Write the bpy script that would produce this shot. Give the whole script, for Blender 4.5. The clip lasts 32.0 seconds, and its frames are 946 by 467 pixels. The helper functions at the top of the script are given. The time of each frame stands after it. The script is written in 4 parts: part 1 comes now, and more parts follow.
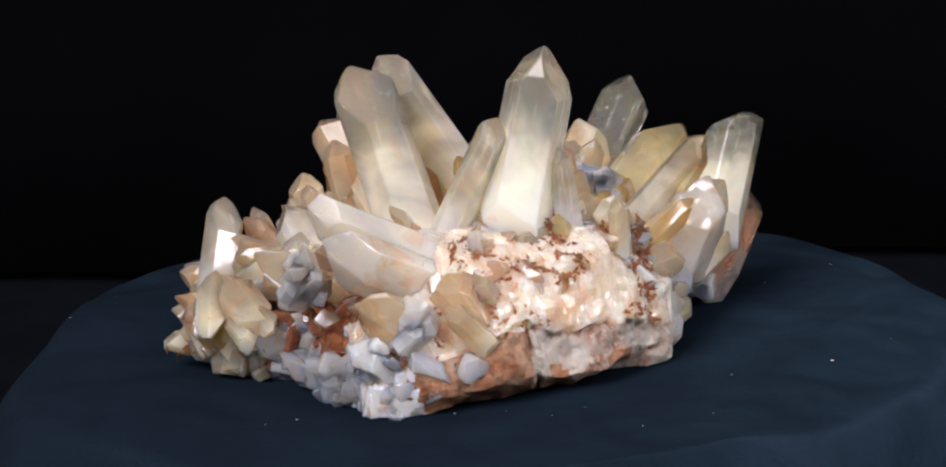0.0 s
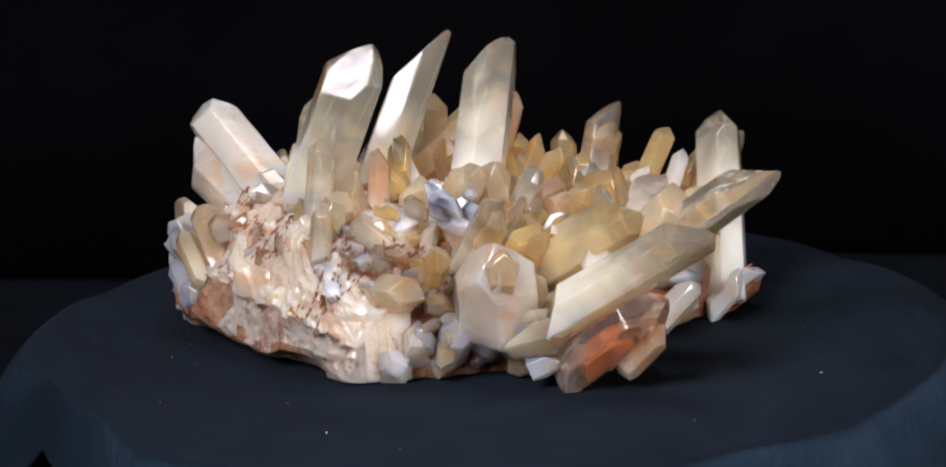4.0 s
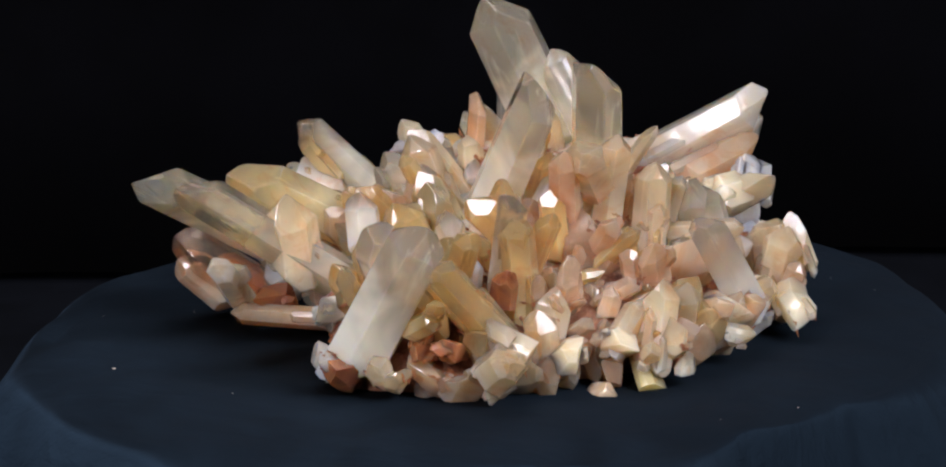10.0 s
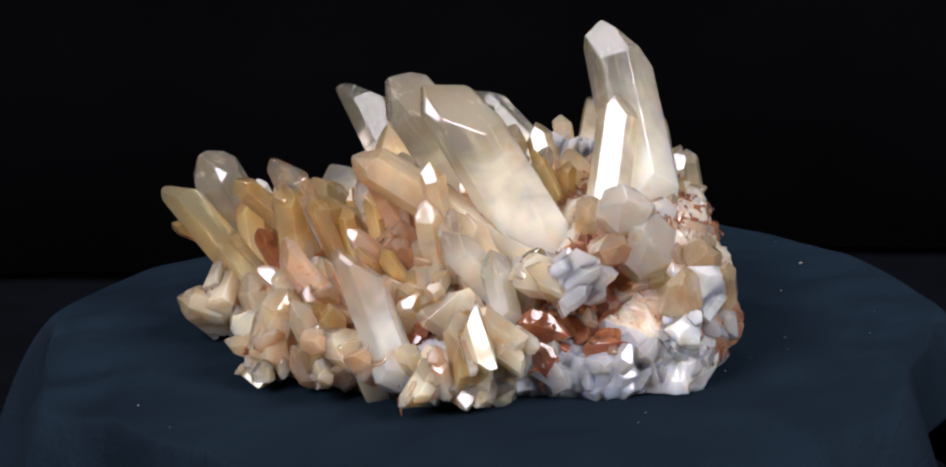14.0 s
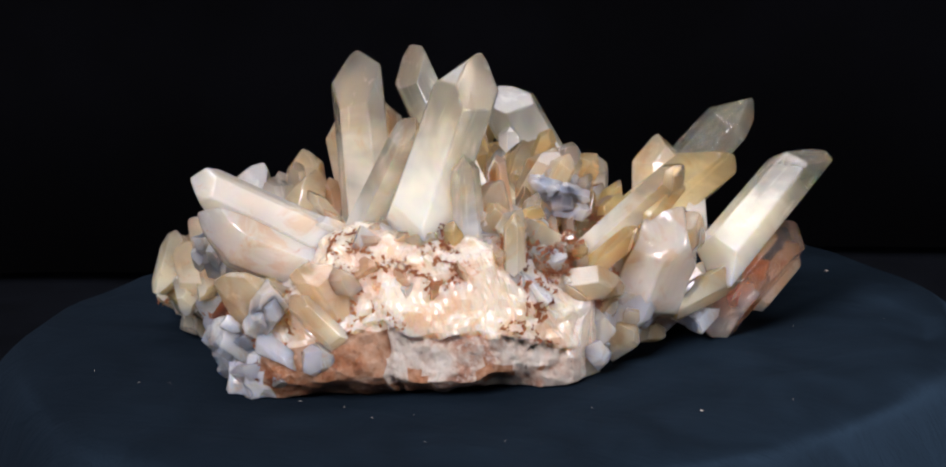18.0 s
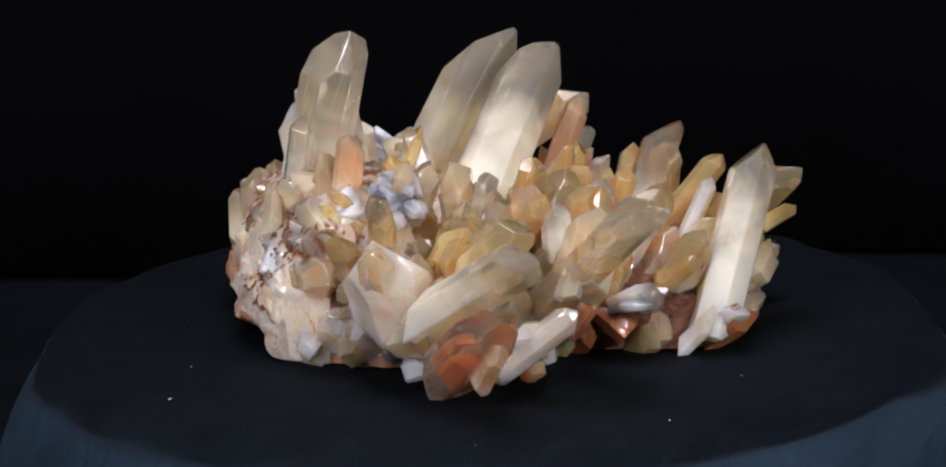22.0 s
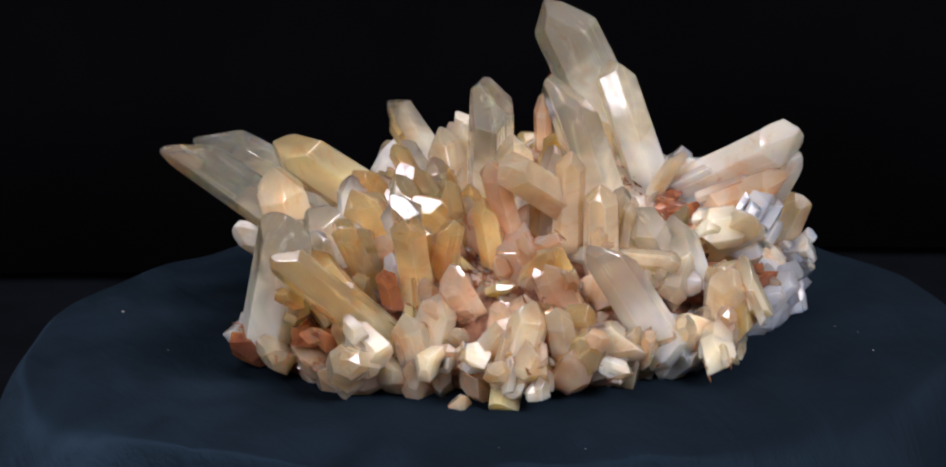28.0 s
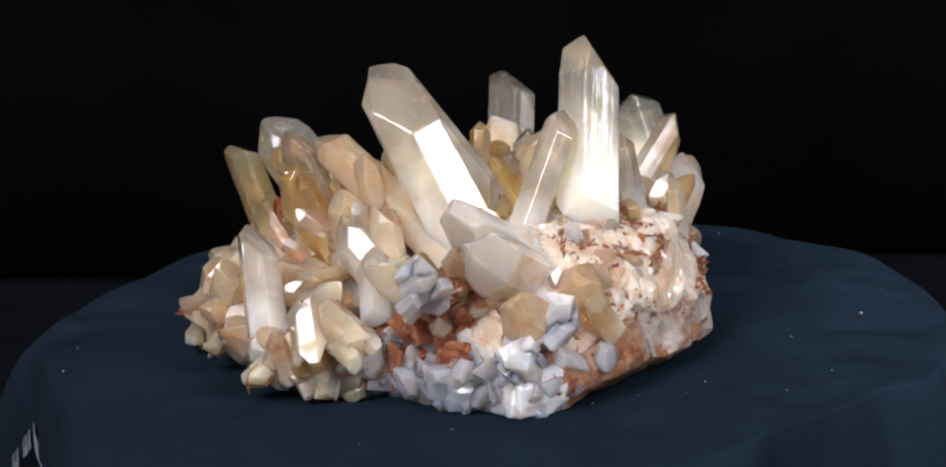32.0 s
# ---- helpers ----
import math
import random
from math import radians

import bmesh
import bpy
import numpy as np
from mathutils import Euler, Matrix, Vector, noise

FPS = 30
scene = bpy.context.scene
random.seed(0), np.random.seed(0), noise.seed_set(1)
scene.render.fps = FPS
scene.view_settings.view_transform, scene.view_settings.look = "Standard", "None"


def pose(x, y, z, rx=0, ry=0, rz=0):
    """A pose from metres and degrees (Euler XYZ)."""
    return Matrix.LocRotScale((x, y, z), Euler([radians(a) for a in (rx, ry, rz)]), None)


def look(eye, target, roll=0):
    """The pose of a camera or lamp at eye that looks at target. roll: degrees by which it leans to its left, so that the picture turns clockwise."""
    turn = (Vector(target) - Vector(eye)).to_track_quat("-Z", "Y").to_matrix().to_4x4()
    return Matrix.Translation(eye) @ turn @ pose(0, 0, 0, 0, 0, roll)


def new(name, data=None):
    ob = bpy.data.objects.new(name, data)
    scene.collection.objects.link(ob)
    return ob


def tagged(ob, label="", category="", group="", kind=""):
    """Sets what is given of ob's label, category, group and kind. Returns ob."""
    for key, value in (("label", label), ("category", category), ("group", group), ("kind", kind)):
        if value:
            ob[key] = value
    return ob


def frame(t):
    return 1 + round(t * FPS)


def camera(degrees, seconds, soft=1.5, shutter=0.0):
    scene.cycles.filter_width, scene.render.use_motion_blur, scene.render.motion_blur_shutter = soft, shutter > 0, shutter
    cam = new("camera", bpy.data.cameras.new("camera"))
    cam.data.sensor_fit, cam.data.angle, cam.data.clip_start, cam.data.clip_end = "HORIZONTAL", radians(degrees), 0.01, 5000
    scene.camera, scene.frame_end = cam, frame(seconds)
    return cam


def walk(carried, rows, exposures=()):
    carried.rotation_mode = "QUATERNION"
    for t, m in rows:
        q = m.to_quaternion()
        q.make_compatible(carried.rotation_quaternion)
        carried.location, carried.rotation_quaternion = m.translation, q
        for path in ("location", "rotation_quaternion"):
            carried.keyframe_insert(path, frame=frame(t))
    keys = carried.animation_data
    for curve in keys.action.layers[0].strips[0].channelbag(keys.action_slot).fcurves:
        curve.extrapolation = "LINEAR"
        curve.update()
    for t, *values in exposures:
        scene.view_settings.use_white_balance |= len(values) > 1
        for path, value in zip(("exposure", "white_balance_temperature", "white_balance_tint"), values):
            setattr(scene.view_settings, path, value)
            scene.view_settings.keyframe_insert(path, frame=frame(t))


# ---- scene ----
# ---------------------------------------------------------------- camera
EYE = (-0.0026, -1.2, 0.3508)
AIM = (-0.0026, 0.0, 0.0245)
cam = camera(11.19, 32.0, soft=2.1)
walk(cam, [(0, look(EYE, AIM, -2.21)), (32, look(EYE, AIM, -2.21))])

# ---------------------------------------------------------------- world and studio lamps
world = bpy.data.worlds.new("studio_dark")
scene.world = world
world.use_nodes = True
world.node_tree.nodes["Background"].inputs[0].default_value = (0.55, 0.65, 1.0, 1)
world.node_tree.nodes["Background"].inputs[1].default_value = 0.004


def softbox(name, eye, aim, w, h, watts, color):
    data = bpy.data.lights.new(name, "AREA")
    data.shape, data.size, data.size_y, data.energy, data.color = "RECTANGLE", w, h, watts, color
    ob = new(name, data)
    ob.matrix_world = look(eye, aim)
    return ob


softbox("softbox_key", (-0.62, -0.98, 0.85), (0, 0, 0.03), 0.62, 0.62, 19, (1.0, 0.945, 1.02))
softbox("softbox_fill", (0.78, -0.80, 0.75), (0, 0, 0.03), 0.52, 0.58, 14, (0.99, 0.945, 1.02))
softbox("softbox_top", (0.0, 0.18, 1.1), (0, 0, 0.0), 0.7, 0.45, 5.0, (1.0, 0.945, 1.0))


# ---------------------------------------------------------------- materials
def material(name):
    m = bpy.data.materials.new(name)
    m.use_nodes = True
    nt = m.node_tree
    return m, nt, nt.nodes["Principled BSDF"]


def node(nt, kind, **props):
    n = nt.nodes.new(kind)
    for key, value in props.items():
        if key in n.inputs:
            n.inputs[key].default_value = value
    return n


def noise_node(nt, vec, scale, detail=4.0, rough=0.55, distort=0.0):
    n = node(nt, "ShaderNodeTexNoise", Scale=scale, Detail=detail, Roughness=rough, Distortion=distort)
    nt.links.new(vec, n.inputs["Vector"])
    return n.outputs["Fac"]


def ramp(nt, fac, stops):
    n = nt.nodes.new("ShaderNodeValToRGB")
    e = n.color_ramp.elements
    while len(e) < len(stops):
        e.new(0.5)
    for el, (p, c) in zip(e, stops):
        el.position, el.color = p, (*c, 1) if len(c) == 3 else c
    nt.links.new(fac, n.inputs[0])
    return n.outputs[0]


def level(nt, fac, lo, hi, a=0.0, b=1.0):
    n = nt.nodes.new("ShaderNodeMapRange")
    n.interpolation_type = "SMOOTHSTEP"
    for i, v in enumerate((lo, hi, a, b)):
        n.inputs[i + 1].default_value = v
    nt.links.new(fac, n.inputs[0])
    return n.outputs[0]


def calc(nt, op, a, b):
    n = nt.nodes.new("ShaderNodeMath")
    n.operation = op
    for i, v in enumerate((a, b)):
        if isinstance(v, (int, float)):
            n.inputs[i].default_value = v
        else:
            nt.links.new(v, n.inputs[i])
    return n.outputs[0]


def blend(nt, fac, a, b):
    n = nt.nodes.new("ShaderNodeMix")
    n.data_type = "RGBA"
    if isinstance(fac, float):
        n.inputs[0].default_value = fac
    else:
        nt.links.new(fac, n.inputs[0])
    for i, v in ((6, a), (7, b)):
        if isinstance(v, tuple):
            n.inputs[i].default_value = (*v, 1)
        else:
            nt.links.new(v, n.inputs[i])
    return n.outputs[2]


def bump(nt, height, strength, dist, bsdf, prev=None):
    n = node(nt, "ShaderNodeBump", Strength=strength, Distance=dist)
    nt.links.new(height, n.inputs["Height"])
    if prev:
        nt.links.new(prev, n.inputs["Normal"])
    nt.links.new(n.outputs[0], bsdf.inputs["Normal"])
    return n.outputs[0]


def quartz(name, milk, tint, stain, stain_amount, clear=0.85, rough=0.05, lo=0.0, hi=0.8, broken=0.3, tip=(0.66, 0.42, 0.23), depth=0.006):
    """Quartz that is cloudy at its root and clearer to its point, with veils, wisps and iron stain."""
    m, nt, b = material(name)
    tc = nt.nodes.new("ShaderNodeTexCoord")
    sep = nt.nodes.new("ShaderNodeSeparateXYZ")
    nt.links.new(tc.outputs["Generated"], sep.inputs[0])
    info = nt.nodes.new("ShaderNodeObjectInfo")
    move = nt.nodes.new("ShaderNodeVectorMath")
    move.operation = "MULTIPLY_ADD"
    nt.links.new(info.outputs["Random"], move.inputs[0])
    move.inputs[1].default_value = (3.1, 1.7, 2.3)
    nt.links.new(tc.outputs["Object"], move.inputs[2])
    obj = move.outputs[0]
    fine = noise_node(nt, obj, 900, 4, 0.6)
    veil = noise_node(nt, obj, 50, 3, 0.5, 0.6)
    long = nt.nodes.new("ShaderNodeMapping")
    long.inputs["Scale"].default_value = (220, 220, 40)
    nt.links.new(obj, long.inputs[0])
    wisp = noise_node(nt, long.outputs[0], 1.0, 4, 0.6, 0.8)
    h = calc(nt, "ADD", sep.outputs[2], calc(nt, "MULTIPLY", calc(nt, "SUBTRACT", veil, 0.5), 1.0))
    h = calc(nt, "ADD", h, calc(nt, "MULTIPLY", calc(nt, "SUBTRACT", info.outputs["Random"], 0.5), 0.35))
    mask = level(nt, h, lo, hi, 0.06 * clear, clear)
    mask = calc(nt, "MULTIPLY", mask, level(nt, wisp, 0.55, 0.8, 1.0, 0.7))
    base = blend(nt, level(nt, veil, 0.35, 0.7), milk, tint)
    base = blend(nt, level(nt, sep.outputs[2], 0.86, 1.02, 0.0, 0.4), base, tip)
    fleck = level(nt, noise_node(nt, obj, 300, 6, 0.7, 1.2), 0.66 - 0.22 * stain_amount, 0.74 - 0.12 * stain_amount)
    patch = level(nt, noise_node(nt, obj, 70, 3, 0.5), 0.6 - 0.35 * stain_amount, 0.8 - 0.2 * stain_amount)
    spot = calc(nt, "MULTIPLY", fleck, patch)
    wash = calc(nt, "MULTIPLY", level(nt, noise_node(nt, obj, 85, 5, 0.65, 0.9), 0.62 - 0.3 * stain_amount, 0.78 - 0.3 * stain_amount), 0.7)
    rusty = tuple(0.45 * a + 0.55 * b for a, b in zip(milk, (0.80, 0.36, 0.13)))
    col = blend(nt, spot, blend(nt, wash, base, rusty), stain)
    nt.links.new(col, b.inputs["Base Color"])
    tw = calc(nt, "MULTIPLY", mask, calc(nt, "SUBTRACT", 1.0, calc(nt, "MULTIPLY", spot, 0.8)))
    nt.links.new(tw, b.inputs["Transmission Weight"])
    b.inputs["IOR"].default_value = 1.544
    b.inputs["Subsurface Weight"].default_value = 1.0
    b.inputs["Subsurface Radius"].default_value = (1.0, 0.8, 0.55)
    b.inputs["Subsurface Scale"].default_value = depth
    # a hazy body under a sharp glassy skin
    nt.links.new(calc(nt, "ADD", level(nt, h, lo, hi, 0.18, 0.01), calc(nt, "MULTIPLY", fine, 0.04)), b.inputs["Roughness"])
    b.inputs["Specular IOR Level"].default_value = 0.3
    b.inputs["Coat Weight"].default_value = 0.75
    b.inputs["Coat IOR"].default_value = 1.544
    nt.links.new(level(nt, fine, 0.3, 0.75, rough * 0.4, rough * 1.8), b.inputs["Coat Roughness"])
    # growth lines across the prism faces, faint swells, and broken steps towards the root
    stretch = nt.nodes.new("ShaderNodeMapping")
    stretch.inputs["Scale"].default_value = (60, 60, 900)
    nt.links.new(obj, stretch.inputs[0])
    lines = noise_node(nt, stretch.outputs[0], 1.0, 3, 0.6)
    n0 = bump(nt, lines, 0.06, 0.0003, b)
    run = nt.nodes.new("ShaderNodeMapping")
    run.inputs["Scale"].default_value = (380, 380, 14)
    nt.links.new(obj, run.inputs[0])
    n1 = bump(nt, noise_node(nt, run.outputs[0], 1.0, 3, 0.5), 0.22, 0.0006, b, n0)
    n2 = bump(nt, noise_node(nt, obj, 220, 3, 0.5), 0.10 + 0.2 * min(1.0, broken), 0.0006, b, n1)
    vor = node(nt, "ShaderNodeTexVoronoi", Scale=190.0)
    warp = nt.nodes.new("ShaderNodeVectorMath")
    warp.operation = "MULTIPLY_ADD"
    nt.links.new(noise_node(nt, obj, 120, 3), warp.inputs[0])
    warp.inputs[1].default_value = (0.006, 0.006, 0.006)
    nt.links.new(obj, warp.inputs[2])
    nt.links.new(warp.outputs[0], vor.inputs["Vector"])
    rootward = level(nt, h, 0.05, 0.6, broken, broken * 0.06)
    steps = calc(nt, "MULTIPLY", vor.outputs["Distance"], rootward)
    n3 = bump(nt, steps, 0.8, 0.0016, b, n2)
    nt.links.new(n3, b.inputs["Coat Normal"])
    # part of the light goes straight through
    through_it = nt.nodes.new("ShaderNodeBsdfTransparent")
    nt.links.new(col, through_it.inputs[0])
    mix = nt.nodes.new("ShaderNodeMixShader")
    nt.links.new(calc(nt, "MULTIPLY", tw, 0.15), mix.inputs[0])
    nt.links.new(b.outputs[0], mix.inputs[1])
    nt.links.new(through_it.outputs[0], mix.inputs[2])
    nt.links.new(mix.outputs[0], nt.nodes["Material Output"].inputs[0])
    return m


CLEAR = quartz("clear_quartz", (0.96, 0.86, 0.69), (0.97, 0.89, 0.74), (0.55, 0.24, 0.10), 0.16, 0.84, 0.02, 0.18, 0.90, 0.10, (0.90, 0.63, 0.42), 0.016)
GLASSY = quartz("glassy_quartz", (0.95, 0.83, 0.64), (0.97, 0.89, 0.74), (0.50, 0.24, 0.10), 0.18, 0.88, 0.02, -0.05, 0.75, 0.10, (0.90, 0.64, 0.43), 0.014)
HONEY = quartz("honey_quartz", (0.97, 0.72, 0.38), (0.97, 0.79, 0.50), (0.46, 0.18, 0.06), 0.28, 0.82, 0.02, 0.0, 0.8, 0.12, (0.90, 0.54, 0.27), 0.014)
CREAM = quartz("cream_quartz", (0.96, 0.69, 0.45), (0.97, 0.77, 0.55), (0.46, 0.15, 0.06), 0.44, 0.66, 0.03, 0.0, 0.95, 0.3, (0.90, 0.56, 0.33), 0.013)
MILKY = quartz("milky_quartz", (0.90, 0.81, 0.70), (0.92, 0.84, 0.72), (0.50, 0.19, 0.08), 0.44, 0.45, 0.04, 0.0, 1.0, 0.9, (0.89, 0.74, 0.58), 0.012)
AMBER = quartz("amber_quartz", (0.97, 0.58, 0.24), (0.97, 0.68, 0.37), (0.42, 0.12, 0.04), 0.46, 0.70, 0.03, 0.0, 0.9, 0.3, (0.88, 0.47, 0.21), 0.013)
PINK = quartz("pink_quartz", (0.95, 0.54, 0.36), (0.96, 0.66, 0.48), (0.40, 0.11, 0.05), 0.52, 0.60, 0.03, 0.0, 0.95, 0.4, (0.86, 0.45, 0.27), 0.013)
ROSE = quartz("rosy_clear_quartz", (0.95, 0.72, 0.60), (0.97, 0.80, 0.70), (0.50, 0.16, 0.07), 0.20, 0.94, 0.02, -0.4, 0.4, 0.10, (0.90, 0.60, 0.48), 0.012)
EMBER = quartz("orange_stain", (0.82, 0.26, 0.08), (0.86, 0.38, 0.16), (0.35, 0.08, 0.03), 0.5, 0.25, 0.10, 0.0, 1.0, 0.8, (0.80, 0.34, 0.14), 0.006)
RUST = quartz("rust_quartz", (0.22, 0.065, 0.035), (0.46, 0.20, 0.13), (0.09, 0.025, 0.015), 0.6, 0.4, 0.12, -0.2, 0.9, 1.0, (0.40, 0.16, 0.09), 0.003)
FROST = quartz("frosted_quartz", (0.91, 0.88, 0.83), (0.92, 0.88, 0.82), (0.50, 0.20, 0.10), 0.34, 0.40, 0.05, -0.2, 1.0, 0.7, (0.92, 0.89, 0.85), 0.018)
RIME = quartz("white_druse", (0.80, 0.78, 0.76), (0.84, 0.81, 0.78), (0.48, 0.20, 0.10), 0.34, 0.25, 0.16, -0.2, 1.2, 1.2, (0.84, 0.81, 0.78), 0.008)
DRUSE = quartz("milky_druse", (0.86, 0.73, 0.57), (0.88, 0.80, 0.69), (0.50, 0.19, 0.08), 0.56, 0.25, 0.38, -0.2, 1.2, 0.8, (0.86, 0.78, 0.66), 0.009)


def rock_material(name, stops, grit, dark, gloss=0.5, depth=0.002, soft=0.15, relief=1.0):
    m, nt, b = material(name)
    obj = nt.nodes.new("ShaderNodeTexCoord").outputs["Object"]
    big = noise_node(nt, obj, 55, 7, 0.7, 0.8)
    col = ramp(nt, big, stops)
    grain = noise_node(nt, obj, 520, 5, 0.8)
    col = blend(nt, level(nt, grain, 0.50, 0.60, 0, 0.8), col, grit)
    spots = noise_node(nt, obj, 260, 7, 0.8, 0.6)
    col = blend(nt, level(nt, spots, 0.60, 0.66), col, dark)
    nt.links.new(col, b.inputs["Base Color"])
    nt.links.new(level(nt, spots, 0.35, 0.6, gloss - 0.3, gloss + 0.15), b.inputs["Roughness"])
    b.inputs["IOR"].default_value = 1.54
    b.inputs["Subsurface Weight"].default_value = soft
    b.inputs["Subsurface Radius"].default_value = (1.0, 0.7, 0.45)
    b.inputs["Subsurface Scale"].default_value = depth
    facet = node(nt, "ShaderNodeTexVoronoi", Scale=420.0)
    nt.links.new(obj, facet.inputs["Vector"])
    n0 = bump(nt, facet.outputs["Distance"], 0.9 * relief, 0.0014, b)
    n1 = bump(nt, grain, 0.8 * relief, 0.0012, b, n0)
    n2 = bump(nt, spots, 0.8 * relief, 0.002, b, n1)
    bump(nt, big, 0.8 * relief, 0.004, b, n2)
    return m


ROCK = rock_material("matrix_rock", [(0.36, (0.26, 0.09, 0.055)), (0.43, (0.50, 0.27, 0.18)), (0.50, (0.66, 0.51, 0.41)), (0.60, (0.76, 0.69, 0.60))], (0.74, 0.66, 0.58), (0.06, 0.03, 0.025), 0.5)
STAINED = rock_material("orange_stained_rock", [(0.36, (0.16, 0.045, 0.02)), (0.47, (0.40, 0.15, 0.06)), (0.57, (0.52, 0.27, 0.15)), (0.70, (0.62, 0.46, 0.34))], (0.58, 0.36, 0.24), (0.06, 0.025, 0.02), 0.5)
IRON = rock_material("iron_stained_crust", [(0.36, (0.07, 0.02, 0.012)), (0.48, (0.20, 0.07, 0.035)), (0.58, (0.38, 0.18, 0.10)), (0.70, (0.56, 0.36, 0.24))], (0.40, 0.22, 0.13), (0.035, 0.013, 0.01), 0.5)
DIRT = rock_material("rust_red_dirt", [(0.36, (0.16, 0.04, 0.015)), (0.48, (0.32, 0.09, 0.03)), (0.60, (0.46, 0.16, 0.05)), (0.70, (0.55, 0.24, 0.08))], (0.42, 0.15, 0.05), (0.10, 0.03, 0.015), 0.7)


def velvet_material(name, color, nap, lean):
    """Short-piled cloth; the pile leans one way, so that it shades with its turn."""
    m, nt, b = material(name)
    tc = nt.nodes.new("ShaderNodeTexCoord")
    obj = tc.outputs["Object"]
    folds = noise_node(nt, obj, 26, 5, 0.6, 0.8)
    fibre = noise_node(nt, obj, 1500, 3, 0.6)
    # one side is coloured lighter, standing in for light caught by the pile
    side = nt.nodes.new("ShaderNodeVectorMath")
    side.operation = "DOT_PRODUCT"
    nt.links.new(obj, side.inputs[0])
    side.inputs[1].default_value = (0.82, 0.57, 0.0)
    lit_side = level(nt, calc(nt, "ADD", side.outputs["Value"], calc(nt, "MULTIPLY", folds, 0.06)), -0.09, 0.15, 0.0, 1.0)
    col = blend(nt, lit_side, tuple(c * 0.8 for c in color), tuple(c * 1.5 for c in color))
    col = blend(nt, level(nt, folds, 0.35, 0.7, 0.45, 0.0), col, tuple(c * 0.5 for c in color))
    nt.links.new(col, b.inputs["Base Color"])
    b.inputs["Roughness"].default_value = 0.95
    b.inputs["Specular IOR Level"].default_value = 0.05
    b.inputs["Sheen Weight"].default_value = 0.02
    b.inputs["Sheen Roughness"].default_value = 0.45
    b.inputs["Sheen Tint"].default_value = (0.45, 0.58, 0.85, 1)
    creases = nt.nodes.new("ShaderNodeMapping")
    creases.inputs["Scale"].default_value = (20, 70, 30)
    creases.inputs["Rotation"].default_value = (0, 0, -0.7)
    nt.links.new(obj, creases.inputs[0])
    n0 = bump(nt, noise_node(nt, creases.outputs[0], 1.0, 4, 0.6, 1.2), 0.5, 0.004, b)
    n1 = bump(nt, folds, 0.5, 0.004, b, n0)
    n2 = bump(nt, fibre, 0.4, 0.0005, b, n1)
    turn = nt.nodes.new("ShaderNodeVectorTransform")
    turn.vector_type, turn.convert_from, turn.convert_to = "VECTOR", "OBJECT", "WORLD"
    turn.inputs[0].default_value = (nap[0] * lean, nap[1] * lean, 0)
    brush = nt.nodes.new("ShaderNodeMapping")
    brush.inputs["Scale"].default_value = (14, 34, 14)
    brush.inputs["Rotation"].default_value = (0, 0, 0.5)
    nt.links.new(obj, brush.inputs[0])
    swept = level(nt, noise_node(nt, brush.outputs[0], 1.0, 4, 0.6, 0.7), 0.3, 0.7, 0.8, 1.15)
    geo = nt.nodes.new("ShaderNodeSeparateXYZ")
    nt.links.new(nt.nodes.new("ShaderNodeNewGeometry").outputs["Normal"], geo.inputs[0])
    swept = calc(nt, "MULTIPLY", swept, level(nt, geo.outputs[2], 0.65, 0.98))
    add = nt.nodes.new("ShaderNodeVectorMath")
    add.operation = "MULTIPLY_ADD"
    nt.links.new(turn.outputs[0], add.inputs[0])
    nt.links.new(swept, add.inputs[1])
    nt.links.new(n2, add.inputs[2])
    norm = nt.nodes.new("ShaderNodeVectorMath")
    norm.operation = "NORMALIZE"
    nt.links.new(add.outputs[0], norm.inputs[0])
    nt.links.new(norm.outputs[0], b.inputs["Normal"])
    return m


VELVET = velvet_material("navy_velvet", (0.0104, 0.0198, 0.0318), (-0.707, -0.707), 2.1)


def plain(name, color, rough, grain=40, amount=0.15, relief=0.0005):
    m, nt, b = material(name)
    obj = nt.nodes.new("ShaderNodeTexCoord").outputs["Object"]
    n = noise_node(nt, obj, grain, 5, 0.6)
    nt.links.new(blend(nt, level(nt, n, 0.3, 0.7), tuple(c * (1 - amount) for c in color), tuple(min(1, c * (1 + amount)) for c in color)), b.inputs["Base Color"])
    b.inputs["Roughness"].default_value = rough
    b.inputs["Specular IOR Level"].default_value = 0.5 if rough < 0.8 else 0.05
    bump(nt, n, 0.3, relief, b)
    return m


BLACK_CLOTH = plain("black_backdrop_cloth", (0.0009, 0.0010, 0.0016), 0.95, 12, 0.4, 0.004)
TABLE_CLOTH = plain("dark_table_cloth", (0.0028, 0.0036, 0.0056), 0.95, 30, 0.3, 0.002)
WHITE_PLASTIC = plain("white_plastic", (0.75, 0.78, 0.82), 0.4, 60, 0.04)
STUDIO_WALL = plain("dark_studio_wall", (0.02, 0.02, 0.022), 0.9, 3, 0.2)
FRAY = plain("frayed_thread", (0.16, 0.18, 0.22), 0.9)
LINT = plain("pale_lint", (0.55, 0.50, 0.45), 0.9)


# ---------------------------------------------------------------- building helpers
def part(name, bm, mat, parent=None, label="", smooth=False):
    me = bpy.data.meshes.new(name)
    bm.to_mesh(me)
    bm.free()
    me.materials.append(mat)
    if smooth:
        for p in me.polygons:
            p.use_smooth = True
    ob = new(name, me)
    if parent:
        ob.parent = parent
    if label:
        tagged(ob, label)
    return ob


def box(lo, hi):
    bm = bmesh.new()
    bmesh.ops.create_cube(bm, size=1)
    for v in bm.verts:
        v.co = Vector([(l + h) / 2 + c * (h - l) for l, h, c in zip(lo, hi, v.co)])
    return bm


